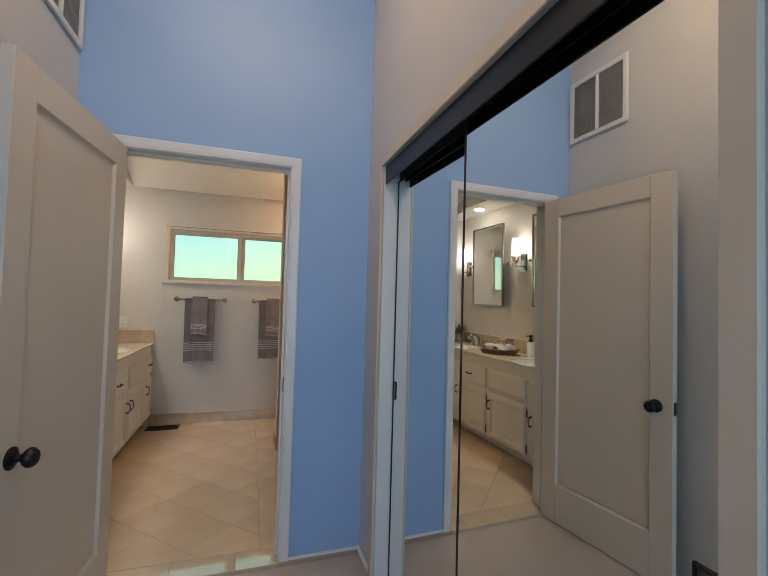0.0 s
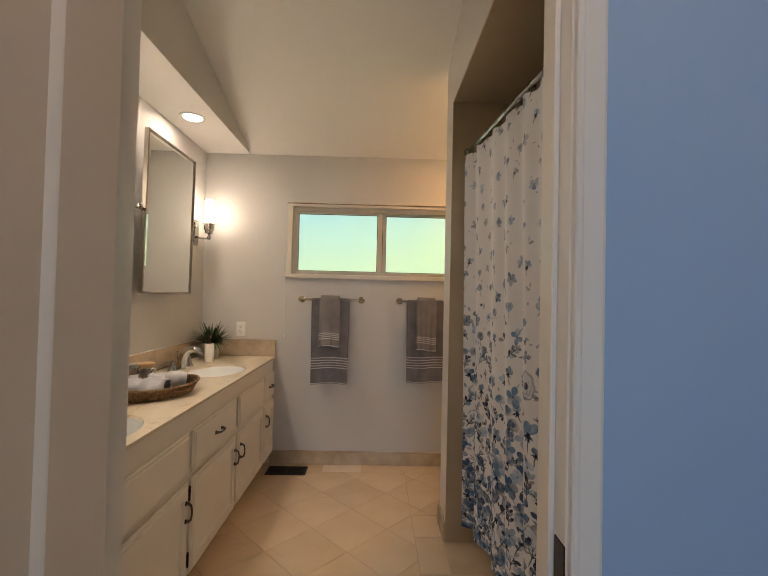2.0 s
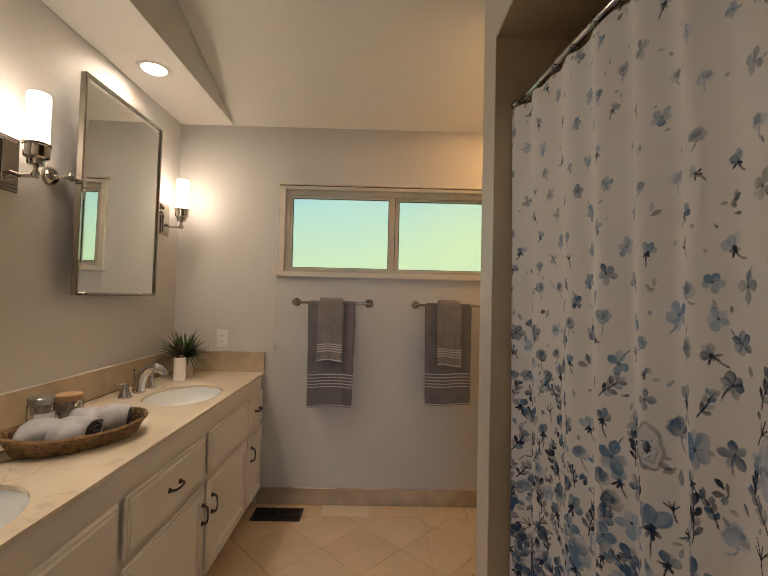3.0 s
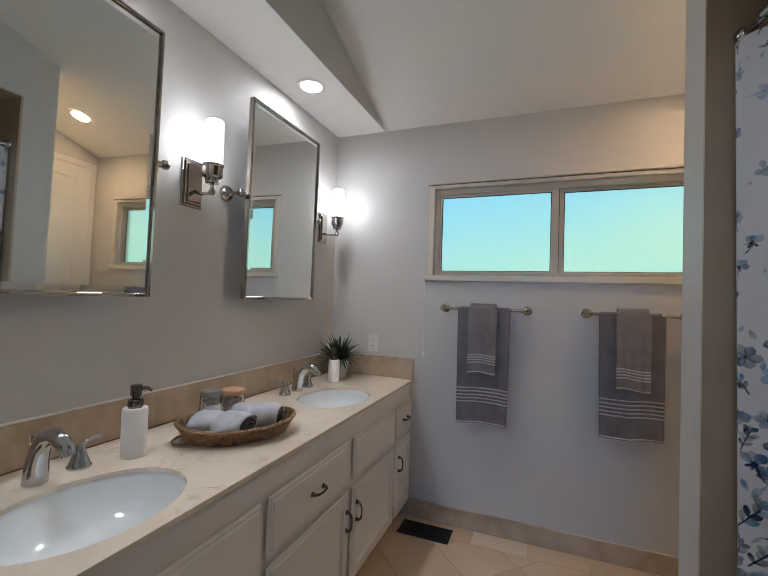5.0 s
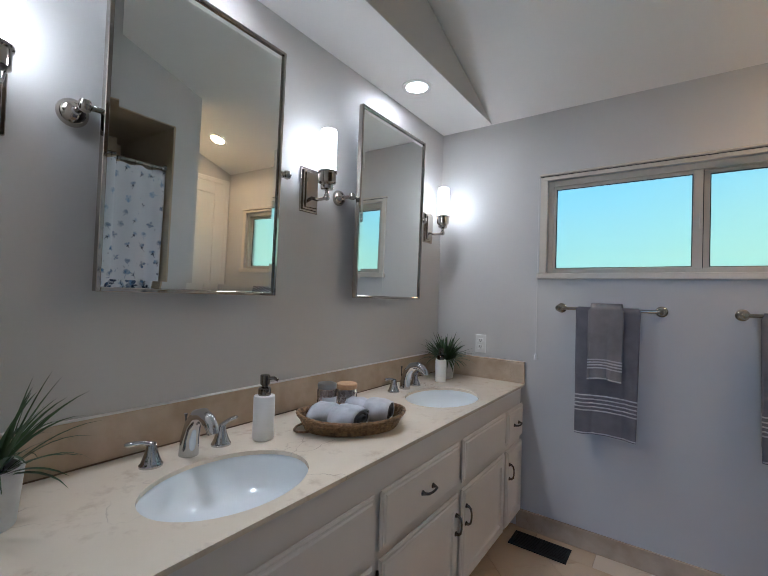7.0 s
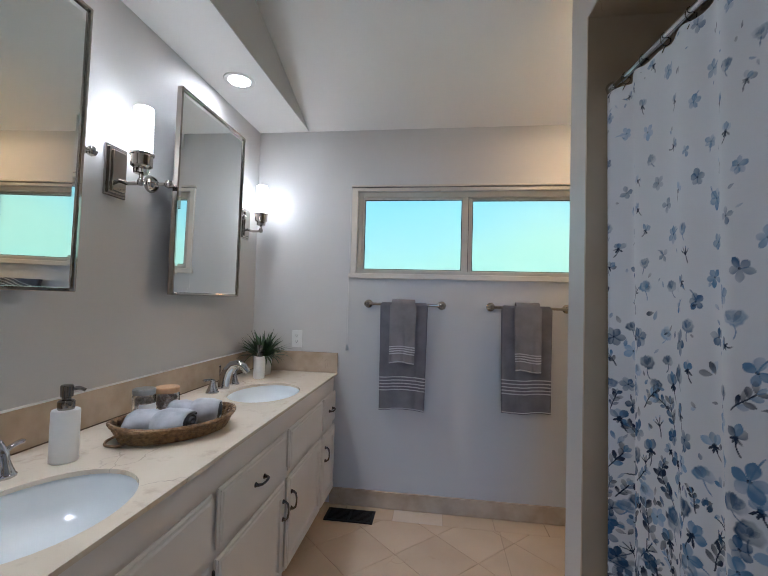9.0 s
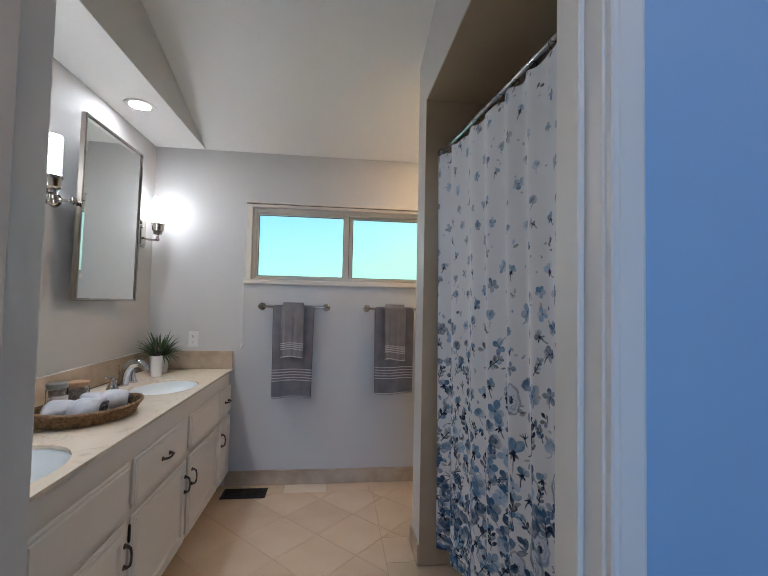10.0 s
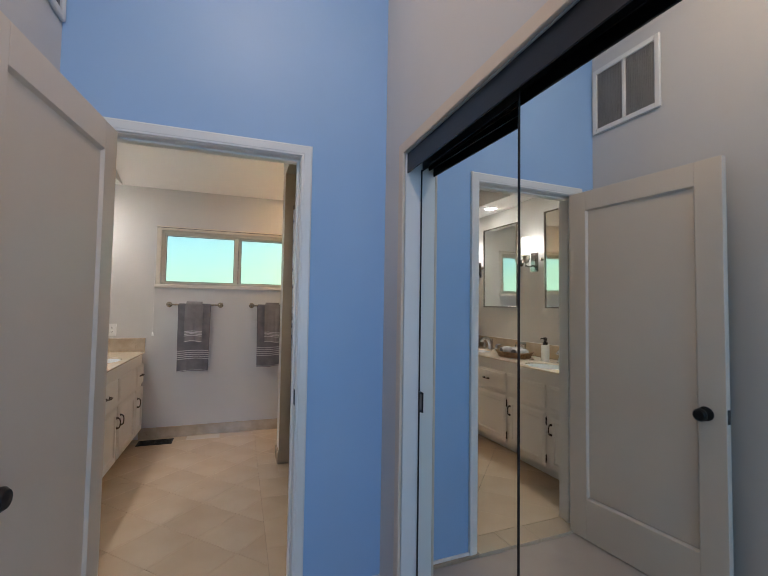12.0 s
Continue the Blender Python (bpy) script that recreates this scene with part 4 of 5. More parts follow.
# ---- faucets ----


def faucet(cy):
    x = -0.990
    fa = thing("faucet", "chrome widespread basin faucet with two lever handles", "faucet", (x, cy, CT), "basin faucets")
    bm = bmesh.new()
    path = [(0, 0, 0), (0.002, 0, 0.02), (0.006, 0, 0.055), (0.018, 0, 0.092), (0.043, 0, 0.122), (0.075, 0, 0.131), (0.105, 0, 0.120), (0.124, 0, 0.098), (0.128, 0, 0.088)]
    tube(bm, path, [0.031, 0.030, 0.028, 0.0255, 0.0235, 0.0222, 0.0205, 0.0185, 0.016], 28, Matrix.Translation((x, cy, CT)), 0.90, (0, 1, 0))
    part("spout", bm, CHROME, fa, "", True)
    part("lift_rod", shape(tube, [(x - 0.022, cy, CT + 0.03), (x - 0.024, cy, CT + 0.105), (x - 0.024, cy, CT + 0.118)], [0.003, 0.003, 0.006], 8), CHROME, fa, "", True)
    for s in (-1, 1):
        y = cy + s * 0.108
        h = part("handle_base", shape(lathe, [(0.031, 0), (0.031, 0.005), (0.027, 0.009), (0.026, 0.014), (0.023, 0.020), (0.0175, 0.036), (0.014, 0.050), (0.0135, 0.058), (0.009, 0.066), (0.0, 0.068)], 24, Matrix.Translation((x, y, CT))), CHROME, fa, "", True)
        m = Matrix.Translation((x, y, CT + 0.060)) @ pose(0, 0, 0, 0, 0, 90 * s + (12 if s > 0 else -8))
        part("lever", shape(tube, [(-0.008, 0, -0.004), (0.008, 0, 0.004), (0.026, 0, 0.010), (0.044, 0, 0.012), (0.060, 0, 0.012), (0.068, 0, 0.012)], [0.011, 0.0095, 0.0075, 0.0085, 0.0095, 0.005], 14, m, 0.75), CHROME, h, "", True)


faucet(3.02)
faucet(4.225)

# ---- soap dispensers ----


def soap(x, y, r, h, turn):
    ob = thing("soap_dispenser", "matt white ceramic soap dispenser with a dark metal pump", "soap dispenser", (x, y, CT), "soap dispensers")
    at = Matrix.Translation((x, y, CT))
    part("bottle", shape(lathe, [(r - 0.003, 0), (r, 0.003), (r, h - 0.006), (r - 0.002, h - 0.001), (r - 0.008, h), (0.015, h)], 36, at), WHITE, ob, "", True)
    bm = bmesh.new()
    lathe(bm, [(0.0205, h), (0.0215, h + 0.003), (0.0215, h + 0.022), (0.018, h + 0.026), (0.011, h + 0.028), (0.011, h + 0.034), (0.0155, h + 0.036), (0.0165, h + 0.066), (0.014, h + 0.069), (0.0, h + 0.070)], 24, at)
    tube(bm, [(0, 0, h + 0.056), (0.030, 0, h + 0.058), (0.044, 0, h + 0.050)], [0.006, 0.0055, 0.005], 10, at @ pose(0, 0, 0, 0, 0, turn))
    part("pump", bm, GUNMETAL, ob, "dark polished metal pump head", True)


soap(-0.935, 3.250, 0.0355, 0.147, 40)
soap(-0.935, 4.530, 0.032, 0.130, -60)

# ---- potted grass ----


def potted_grass(x, y, r, h, reach, high, count, seed, broad=1.0):
    rnd = random.Random(seed)
    ob = thing("potted_plant", "green grassy plant in a small grey white pot on the counter", "plant", (x, y, CT), "counter plants")
    at = Matrix.Translation((x, y, CT))
    part("pot", shape(lathe, [(r * 0.80, 0), (r * 0.84, 0.003), (r, h * 0.96), (r, h), (r * 0.90, h), (r * 0.88, h * 0.82), (0.0, h * 0.80)], 32, at), POT, ob, "pale grey marbled pot", True)
    part("soil", shape(lathe, [(r * 0.885, h * 0.80), (r * 0.4, h * 0.86), (0.0, h * 0.87)], 20, at), SOIL, ob, "dark soil")
    bm = bmesh.new()
    for _ in range(count):
        a, lean = rnd.uniform(0, 2 * math.pi), rnd.uniform(0.15, 1.0)
        ln, droop = high * rnd.uniform(0.75, 1.15), rnd.uniform(0.5, 1.7) * lean
        wid = broad * rnd.uniform(0.004, 0.0075)
        p, el, pts = Vector((r * 0.5 * rnd.random() * math.cos(a), r * 0.5 * rnd.random() * math.sin(a), h * 0.85)), radians(90 - 68 * lean), []
        n = 7
        for k in range(n + 1):
            pts.append(p.copy())
            p = p + Vector((math.cos(a) * math.cos(el), math.sin(a) * math.cos(el), math.sin(el))) * ln * (reach / 0.15) / n
            el -= droop * 1.25 / n * (0.5 + k / n)
        side = Vector((-math.sin(a), math.cos(a), 0))
        rows = []
        for k, q in enumerate(pts):
            w = wid * (1 - (k / n) ** 2.2) * (0.55 + 0.45 * min(1, 3 * k / n)) + 0.0003
            rows.append([bm.verts.new(q - side * w), bm.verts.new(q + Vector((0, 0, -0.25 * w))), bm.verts.new(q + side * w)])
        for u, v in zip(rows, rows[1:]):
            for c in (0, 1):
                bm.faces.new((u[c], u[c + 1], v[c + 1], v[c]))
    bmesh.ops.transform(bm, matrix=at, verts=bm.verts)
    # keep the blades off the walls
    for v in bm.verts:
        v.co.x, v.co.y = max(v.co.x, XV + 0.006), min(max(v.co.y, YB + 0.006), YW - 0.006)
    part("leaves", bm, GRASS, ob, "long narrow green blades", True)


potted_grass(-0.975, 4.665, 0.060, 0.116, 0.15, 0.180, 130, 3, 1.5)
potted_grass(-0.930, 2.560, 0.062, 0.120, 0.168, 0.185, 70, 8)

# ---- tray ----
TRAY = Matrix.Translation((-0.786, 3.540, CT)) @ pose(0, 0, 0, 0, 0, 54)
tray = thing("wicker_tray", "oval woven brown wicker tray on the counter", "tray", (-0.786, 3.540, CT))
bm = bmesh.new()
for row in range(13):
    f = row / 12
    ra, rb, z = 0.172 + 0.030 * f, 0.110 + 0.028 * f, 0.006 + 0.046 * f
    n = 132
    pts = []
    for k in range(n + 1):
        u = 2 * math.pi * k / n
        wob = 0.0020 * math.sin(41 * u + math.pi * row)
        lift = 0.012 * f * abs(math.cos(u)) ** 3
        pts.append(((ra + wob) * math.cos(u), (rb + wob) * math.sin(u), z + lift + 0.001 * math.sin(66 * u)))
    tube(bm, pts, 0.0030 if row < 11 else 0.0062, 6, TRAY)
part("woven_rim", bm, WICKER, tray, "", True)
bm = bmesh.new()
lathe(bm, [(1.0, 0.002), (1.0, 0.010), (0.0, 0.011)], 48, TRAY, 0.172, 0.110)
part("base", bm, WICKER, tray)
for k in range(33):
    u = 2 * math.pi * (k + 0.5) / 33
    part("stake", shape(tube, [(0.171 * math.cos(u), 0.108 * math.sin(u), 0.004), (0.201 * math.cos(u), 0.137 * math.sin(u), 0.052 + 0.012 * abs(math.cos(u)) ** 3)], 0.003, 6, TRAY), WICKER, tray)

part("handle", shape(tube, [(-0.166 - 0.046 * math.sin(math.pi * k / 12), 0.050 * math.cos(math.pi * k / 12), 0.012 - 0.007 * math.sin(math.pi * k / 12)) for k in range(13)], 0.0042, 8, TRAY), WICKER, tray, "wicker loop handle drooping to the counter", True)


def lump(s, w, seed):
    """Soft dents and pleats of folded terry cloth."""
    return 1 + 0.07 * math.sin(13 * w + 5 * s + seed * 40) * math.sin(6 * s + seed * 17) + 0.035 * math.sin(29 * w + 9 * s + seed * 9) + 0.02 * math.sin(23 * s - 11 * w)


def rolled_cloth(x, y, turn, length, rx, rz, z):
    ob = thing("rolled_washcloth", "rolled pale grey washcloth with a darkened open end, in the tray", "towel", (x, y, z), "rolled washcloths")
    m = Matrix.Translation((x, y, z + rz)) @ pose(0, 0, 0, 0, 0, turn)
    # the inner turns are dark: shade in the roll's open end, put into colour
    for name, r0, turns, mat in (("outer_layer", 0.86, 1.12, TERRY), ("inner_roll", 0.22, 2.4, ROLL_SHADE)):
        bm = bmesh.new()
        n = int(40 * turns)
        pitch = 0.13 if name == "outer_layer" else 0.26
        rows = []
        for j in range(15):
            s = j / 14
            xx = (s - 0.5) * length + (0.004 if name == "inner_roll" else 0)
            bulge = 1 - 0.16 * abs(2 * s - 1) ** 3 - 0.20 * math.exp(-((s - 0.42) / 0.07) ** 2) + 0.05 * math.sin(9 * s + x * 30)
            rows.append([bm.verts.new((xx + 0.004 * math.sin(5.0 * k / n + y * 40), rx * (r0 + pitch * k / n * turns) * bulge * lump(s, k / n, x) * math.cos(2 * math.pi * turns * k / n - 1.9), rz * (r0 + pitch * k / n * turns) * bulge * lump(s, k / n, x + 1) * math.sin(2 * math.pi * turns * k / n - 1.9))) for k in range(n + 1)])
        for a, b in zip(rows, rows[1:]):
            for k in range(n):
                bm.faces.new((a[k], a[k + 1], b[k + 1], b[k]))
        bmesh.ops.transform(bm, matrix=m, verts=bm.verts)
        lowest = min(v.co.z for v in bm.verts)
        if name == "outer_layer":
            drop = lowest - z - 0.002
        bmesh.ops.translate(bm, vec=(0, 0, -drop), verts=bm.verts)
        p = part(name, bm, mat, ob, "dark inner turns that paint the shade inside the roll" if mat == ROLL_SHADE else "", True)
        sd = p.modifiers.new("cloth", "SOLIDIFY")
        sd.thickness, sd.offset = 0.006, 0


rolled_cloth(-0.798, 3.480, 14, 0.182, 0.084, 0.041, CT + 0.012)
rolled_cloth(-0.768, 3.622, 24, 0.170, 0.072, 0.042, CT + 0.012)


def jar(x, y, r, h, lid_mat, lid_label, label_band, seed):
    rnd = random.Random(seed)
    ob = thing("glass_jar", "clear glass jar of dried petals with a lid, in the tray", "jar", (x, y, CT + 0.012), "jars")
    at = Matrix.Translation((x, y, CT + 0.012))
    part("jar", shape(lathe, [(r * 0.9, 0), (r, 0.004), (r, h - 0.012), (r * 0.90, h - 0.004), (r * 0.90, h), (r * 0.86, h), (r * 0.86, h - 0.006), (r - 0.003, h - 0.014), (r - 0.003, 0.006), (0.0, 0.005)], 32, at), GLASS, ob, "", True).visible_shadow = False
    bm = bmesh.new()
    lr = r * 0.97
    lathe(bm, [(lr, h - 0.006), (lr + 0.001, h + 0.001), (lr + 0.001, h + 0.011), (lr - 0.002, h + 0.014), (0.0, h + 0.014)], 36, at)
    part("lid", bm, lid_mat, ob, lid_label, True)
    bm = bmesh.new()
    for _ in range(300):
        a, q = rnd.uniform(0, 6.283), (r - 0.010) * math.sqrt(rnd.random())
        m = at @ Matrix.Translation((q * math.cos(a), q * math.sin(a), rnd.uniform(0.011, h * 0.84))) @ pose(0, 0, 0, rnd.uniform(0, 180), rnd.uniform(0, 180), rnd.uniform(0, 360))
        box(bm, -0.006, 0.006, -0.004, 0.004, -0.0012, 0.0012, m=m)
    part("dried_petals", bm, PETALS, ob, "brown and mauve dried petals")
    if label_band:
        bm = bmesh.new()
        rr = r + 0.0006
        rows = [[bm.verts.new((rr * math.cos(u), rr * math.sin(u), z)) for u in [radians(-75 + 110 * k / 16) for k in range(17)]] for z in (h * 0.36, h * 0.72)]
        for k in range(16):
            bm.faces.new((rows[0][k], rows[0][k + 1], rows[1][k + 1], rows[1][k]))
        bmesh.ops.transform(bm, matrix=at, verts=bm.verts)
        part("paper_label", bm, PAPER, ob, "small white paper label")


jar(-0.900, 3.520, 0.037, 0.126, LIDMETAL, "grey metal screw lid", True, 5)
jar(-0.868, 3.600, 0.042, 0.118, WOODLID, "round pale wooden lid", False, 6)

# ---- towel bars and towels ----
BZ, BY = 1.310, YW - 0.072


def towel_bar(x0, x1):
    ob = thing("towel_bar", "polished metal towel bar with round wall mounts", "towel bar", (x0, YW, BZ), "towel bars")
    part("rod", shape(tube, [(x0 + 0.004, BY, BZ), (x1 - 0.004, BY, BZ)], 0.0085, 14), BRASS, ob, "", True)
    for x in (x0, x1):
        bm = bmesh.new()
        lathe(bm, [(0.027, 0), (0.027, 0.005), (0.020, 0.012), (0.011, 0.017), (0.010, 0.052)], 24, Matrix.Translation((x, YW, BZ)) @ pose(0, 0, 0, 90, 0, 0))
        lathe(bm, [(0, -0.018), (0.013, -0.013), (0.019, 0), (0.013, 0.013), (0, 0.018)], 20, Matrix.Translation((x, BY, BZ)) @ pose(0, 0, 0, 90, 0, 0))
        part("mount", bm, BRASS, ob, "", True)


def towel(x0, x1, z_front, z_back, lift, label, stripes, seed):
    """A towel folded over the bar: front fall, fold and back fall, with soft waves; raised pale bands near the hem."""
    rnd = random.Random(seed)
    ph, ph2 = rnd.uniform(0, 6), rnd.uniform(0, 6)
    ob = thing("towel", label, "towel", ((x0 + x1) / 2, BY, BZ), "hanging towels")
    r = 0.011 + lift

    def at(s, t):
        """s across 0..1, t along 0..1 from the front hem over the bar to the back hem"""
        x = x0 + (x1 - x0) * s
        lf, lb = BZ - z_front, BZ - z_back
        arc = math.pi * r
        d = t * (lf + arc + lb)
        if d < lf:
            z, y, fall = z_front + d, BY - r, 1 - d / lf
        elif d < lf + arc:
            a = (d - lf) / r
            z, y, fall = BZ + r * math.sin(a), BY - r * math.cos(a), 0.0
        else:
            z, y, fall = BZ - (d - lf - arc), BY + r, (d - lf - arc) / lb
        wave = 0.010 * fall * math.sin(7 * s + ph) + 0.004 * fall * math.sin(17 * s + ph2)
        if d < lf:
            y -= abs(wave) + 0.012 * fall * fall
            x += (0.5 - s) * 0.018 * fall * (x1 - x0) / 0.3
            z += 0.006 * math.sin(5 * s + ph2) * fall
        else:
            y += 0.3 * abs(wave)
            x += (0.5 - s) * 0.022
        return x, min(y, YW - 0.012), z

    bm = bmesh.new()
    ns, nt = 28, 90
    grid = [[bm.verts.new(at(i / ns, j / nt)) for i in range(ns + 1)] for j in range(nt + 1)]
    for j in range(nt):
        for i in range(ns):
            bm.faces.new((grid[j][i], grid[j][i + 1], grid[j + 1][i + 1], grid[j + 1][i]))
    p = part("cloth", bm, TOWEL_LIT if lift else TOWEL, ob, "", True)
    sd = p.modifiers.new("pile", "SOLIDIFY")
    sd.thickness, sd.offset = 0.006, 0
    whole = (BZ - z_front) + math.pi * r + (BZ - z_back)
    for z in stripes:
        bm = bmesh.new()
        rows = []
        for dz, out in ((-0.0035, 0.0030), (-0.0020, 0.0052), (0.0020, 0.0052), (0.0035, 0.0030)):
            t = (z + dz - z_front) / whole
            row = []
            for i in range(ns + 1):
                x, y, zz = at(i / ns, t)
                row.append(bm.verts.new((x, y - out, zz)))
            rows.append(row)
        for a, b in zip(rows, rows[1:]):
            for i in range(ns):
                bm.faces.new((a[i], a[i + 1], b[i + 1], b[i]))
        part("band", bm, BAND, ob, "pale woven band", True)


towel_bar(-0.335, 0.140)
towel_bar(0.447, 0.905)
towel(-0.245, 0.055, 0.655, 0.72, 0.0, "grey terry bath towel with pale bands on the bar", [0.662, 0.778, 0.797, 0.816, 0.836, 0.856], 1)
towel(-0.182, -0.016, 0.945, 1.00, 0.020, "grey terry hand towel folded over the bath towel", [0.951, 1.005, 1.020, 1.034, 1.048], 2)
towel(0.500, 0.800, 0.680, 0.74, 0.0, "grey terry bath towel with pale bands on the bar", [0.687, 0.796, 0.815, 0.835, 0.855, 0.876], 3)
towel(0.575, 0.735, 0.930, 1.00, 0.020, "grey terry hand towel folded over the bath towel", [0.936, 0.988, 1.003, 1.018, 1.032], 4)

# ---- shower curtain ----
ROD_A, ROD_B, ROD_Z = Vector((0.762, YS, 0)), Vector((0.890, YB + 0.10, 0)), 2.165
rod = thing("curtain_rod", "chrome shower curtain rod between the alcove walls", "curtain rod", (0.83, 3.1, ROD_Z))
along = (ROD_B - ROD_A).normalized()
part("rod", shape(tube, [ROD_A + Vector((0, 0, ROD_Z)), ROD_B + Vector((0, 0, ROD_Z))], 0.0125, 14), CHROME, rod, "", True)
for p, d in ((ROD_A, along), (ROD_B, -along)):
    q = p + Vector((0, 0, ROD_Z))
    part("flange", shape(tube, [q, q + d * 0.012, q + d * 0.03], [0.028, 0.026, 0.016], 20), CHROME, rod, "", True)

CW, CH, NU, NV = 1.62, 2.045, 760, 960          # cloth width and height, mesh steps
FOLDS = 8.0
span = (ROD_B - ROD_A).length - 0.05
side = Vector((-along.y, along.x, 0))            # points into the room or the alcove
if side.x > 0:
    side = -side
uu, vv = np.meshgrid(np.linspace(0, 1, NU + 1), np.linspace(0, 1, NV + 1))
phase = 2 * np.pi * FOLDS * uu + 0.9 * np.sin(2 * np.pi * 1.7 * uu + 0.6) + 0.5 * np.sin(2 * np.pi * 3.1 * uu)
down = 1 - vv
amp = 0.008 + 0.013 * (0.5 + 0.5 * np.sin(2 * np.pi * 2.3 * uu + 1.0)) * (0.5 + 0.5 * down) + 0.006 * down
off = amp * (np.sin(phase) + 0.06 * np.sin(2 * phase + 0.8))
slide = 0.002 * np.cos(phase) * (0.4 + 0.6 * down)
sag = 0.011 * (0.5 - 0.5 * np.cos(2 * np.pi * (12 * uu - 0.45))) * np.exp(-down * 14)
d0 = 0.006 + span * uu + slide
d0 = d0 + 0.012 * np.sin(3.0 * down + 9 * uu) * down * (1 - uu)
lean = -0.055 * down * (0.5 + 0.5 * uu)
tuck = np.exp(-((uu / 0.028) ** 2))                # the far edge turns back into the alcove
px = ROD_A.x + along.x * d0 + side.x * (off + lean + 0.016 * tuck)
py = ROD_A.y + along.y * d0 + side.y * (off + lean + 0.016 * tuck)
py = np.minimum(py, YS - 0.004)
pz = ROD_Z - 0.021 - CH * down - sag + 0.006 * np.sin(11 * uu) * down

# printed flowers: washes of blue ink laid one over another, few and pale above, crowded and dark below
rng = np.random.default_rng(11)
ink = np.ones((NV + 1, NU + 1, 3)) * np.array((0.71, 0.725, 0.765))
gx, gz = uu * CW, vv * CH
NAVY, SLATE, STEEL, SKY, PALE = [np.array(c) for c in ((0.012, 0.026, 0.066), (0.026, 0.068, 0.150), (0.045, 0.115, 0.250), (0.115, 0.235, 0.430), (0.30, 0.43, 0.62))]


def wash(cx, cz, reach, field, colour, power, rim=0.3, soft=5.0, drift=(0.0, 0.0)):
    """Lays ink where field(x, z) < 1, pooled at the rim and thinning along drift as wet paint does."""
    i0, i1 = max(0, int((cx - reach) / CW * NU)), min(NU, int((cx + reach) / CW * NU) + 2)
    j0, j1 = max(0, int((cz - reach) / CH * NV)), min(NV, int((cz + reach) / CH * NV) + 2)
    if i0 >= i1 or j0 >= j1:
        return
    x, z = gx[j0:j1, i0:i1] - cx, gz[j0:j1, i0:i1] - cz
    f = field(x, z)
    flow = 1 + (drift[0] * x + drift[1] * z) / reach
    grain = 0.90 + 0.10 * np.sin(x * 170 + cx * 50) * np.sin(z * 150 + cz * 40)
    a = np.clip((1.0 - f) * soft, 0, 1) * (1 - rim + rim * np.clip(f, 0, 1) ** 4) * np.clip(flow, 0.25, 1.5) * power * grain
    a = np.clip(a, 0, 0.97)[..., None]
    ink[j0:j1, i0:i1] = ink[j0:j1, i0:i1] * (1 - a) + colour * a


def petal(cx, cz, ang, ln, wd, colour, power, rim=0.3, blunt=1.35):
    """One brush stroke: narrow at its foot, widest past the middle, rounded at its tip."""
    c, s = math.cos(ang), math.sin(ang)

    def field(x, z):
        p, q = (x * c + z * s) / ln, (-x * s + z * c) / wd
        w = np.clip(np.sin(np.pi * np.clip(p, 0, 1) ** blunt), 0.02, 1) ** 0.7
        return np.where((p < 0) | (p > 1), 2.0, np.abs(q) / w)
    turn = rng.uniform(0, 6.28)
    wash(cx, cz, ln * 1.05 + wd, field, colour, power, rim, 5.0, (0.8 * math.cos(turn), 0.8 * math.sin(turn)))


def stem(cx, cz, ang, ln, bend, colour, power, thick=0.0024):
    n = 8
    x, z, a = cx, cz, ang
    for _ in range(n):
        petal(x - math.cos(a) * ln / n, z - math.sin(a) * ln / n, a, ln / n * 3.2, thick, colour, power * 0.8, 0.0, 1.0)
        x, z, a = x + math.cos(a) * ln / n, z + math.sin(a) * ln / n, a + bend / n
    return x, z, a


def blot(cx, cz, rx, rz, colour, power, rim=0.35, lobes=5, soft=4.0):
    turn, k = rng.uniform(0, 6.28), rng.uniform(0.06, 0.14)

    def field(x, z):
        th = np.arctan2(z, x)
        return np.hypot(x / rx, z / rz) / (1 + k * np.sin(lobes * th + turn) + 0.05 * np.sin(9 * th - turn))
    wash(cx, cz, max(rx, rz) * 1.3, field, colour, power, rim, soft, (math.cos(turn) * 0.9, math.sin(turn) * 0.9))


def flower(cx, cz, size, deep, tone):
    n, turn = int(rng.choice([4, 5, 5, 6])), rng.uniform(0, 6.28)
    for k in range(n):
        petal(cx, cz, turn + 6.283 * k / n + rng.uniform(-0.2, 0.2), size * rng.uniform(0.8, 1.1), size * rng.uniform(0.30, 0.44), tone, deep * rng.uniform(0.75, 1.2), 0.25)
    blot(cx, cz, size * 0.13, size * 0.13, NAVY, 0.85 * deep, 0.1)
    if rng.random() < 0.4:
        stem(cx, cz, turn, size * 1.3, rng.uniform(-1, 1), tone, 0.6 * deep)


def leaf_spray(cx, cz, size, deep, tone):
    a = rng.uniform(0.7, 2.4)
    x, z = cx - size * 0.8 * math.cos(a), cz - size * 0.8 * math.sin(a)
    for k in range(4):
        x, z, a = stem(x, z, a, size * 0.42, rng.uniform(-0.35, 0.35), NAVY, 0.85 * deep)
        for s in (-1, 1):
            petal(x, z, a + s * rng.uniform(0.5, 0.9), size * rng.uniform(0.55, 0.8), size * rng.uniform(0.15, 0.21), tone if rng.random() < 0.4 else NAVY, deep * rng.uniform(0.7, 1.0), 0.15)
    petal(x, z, a, size * 0.6, size * 0.15, tone, deep)


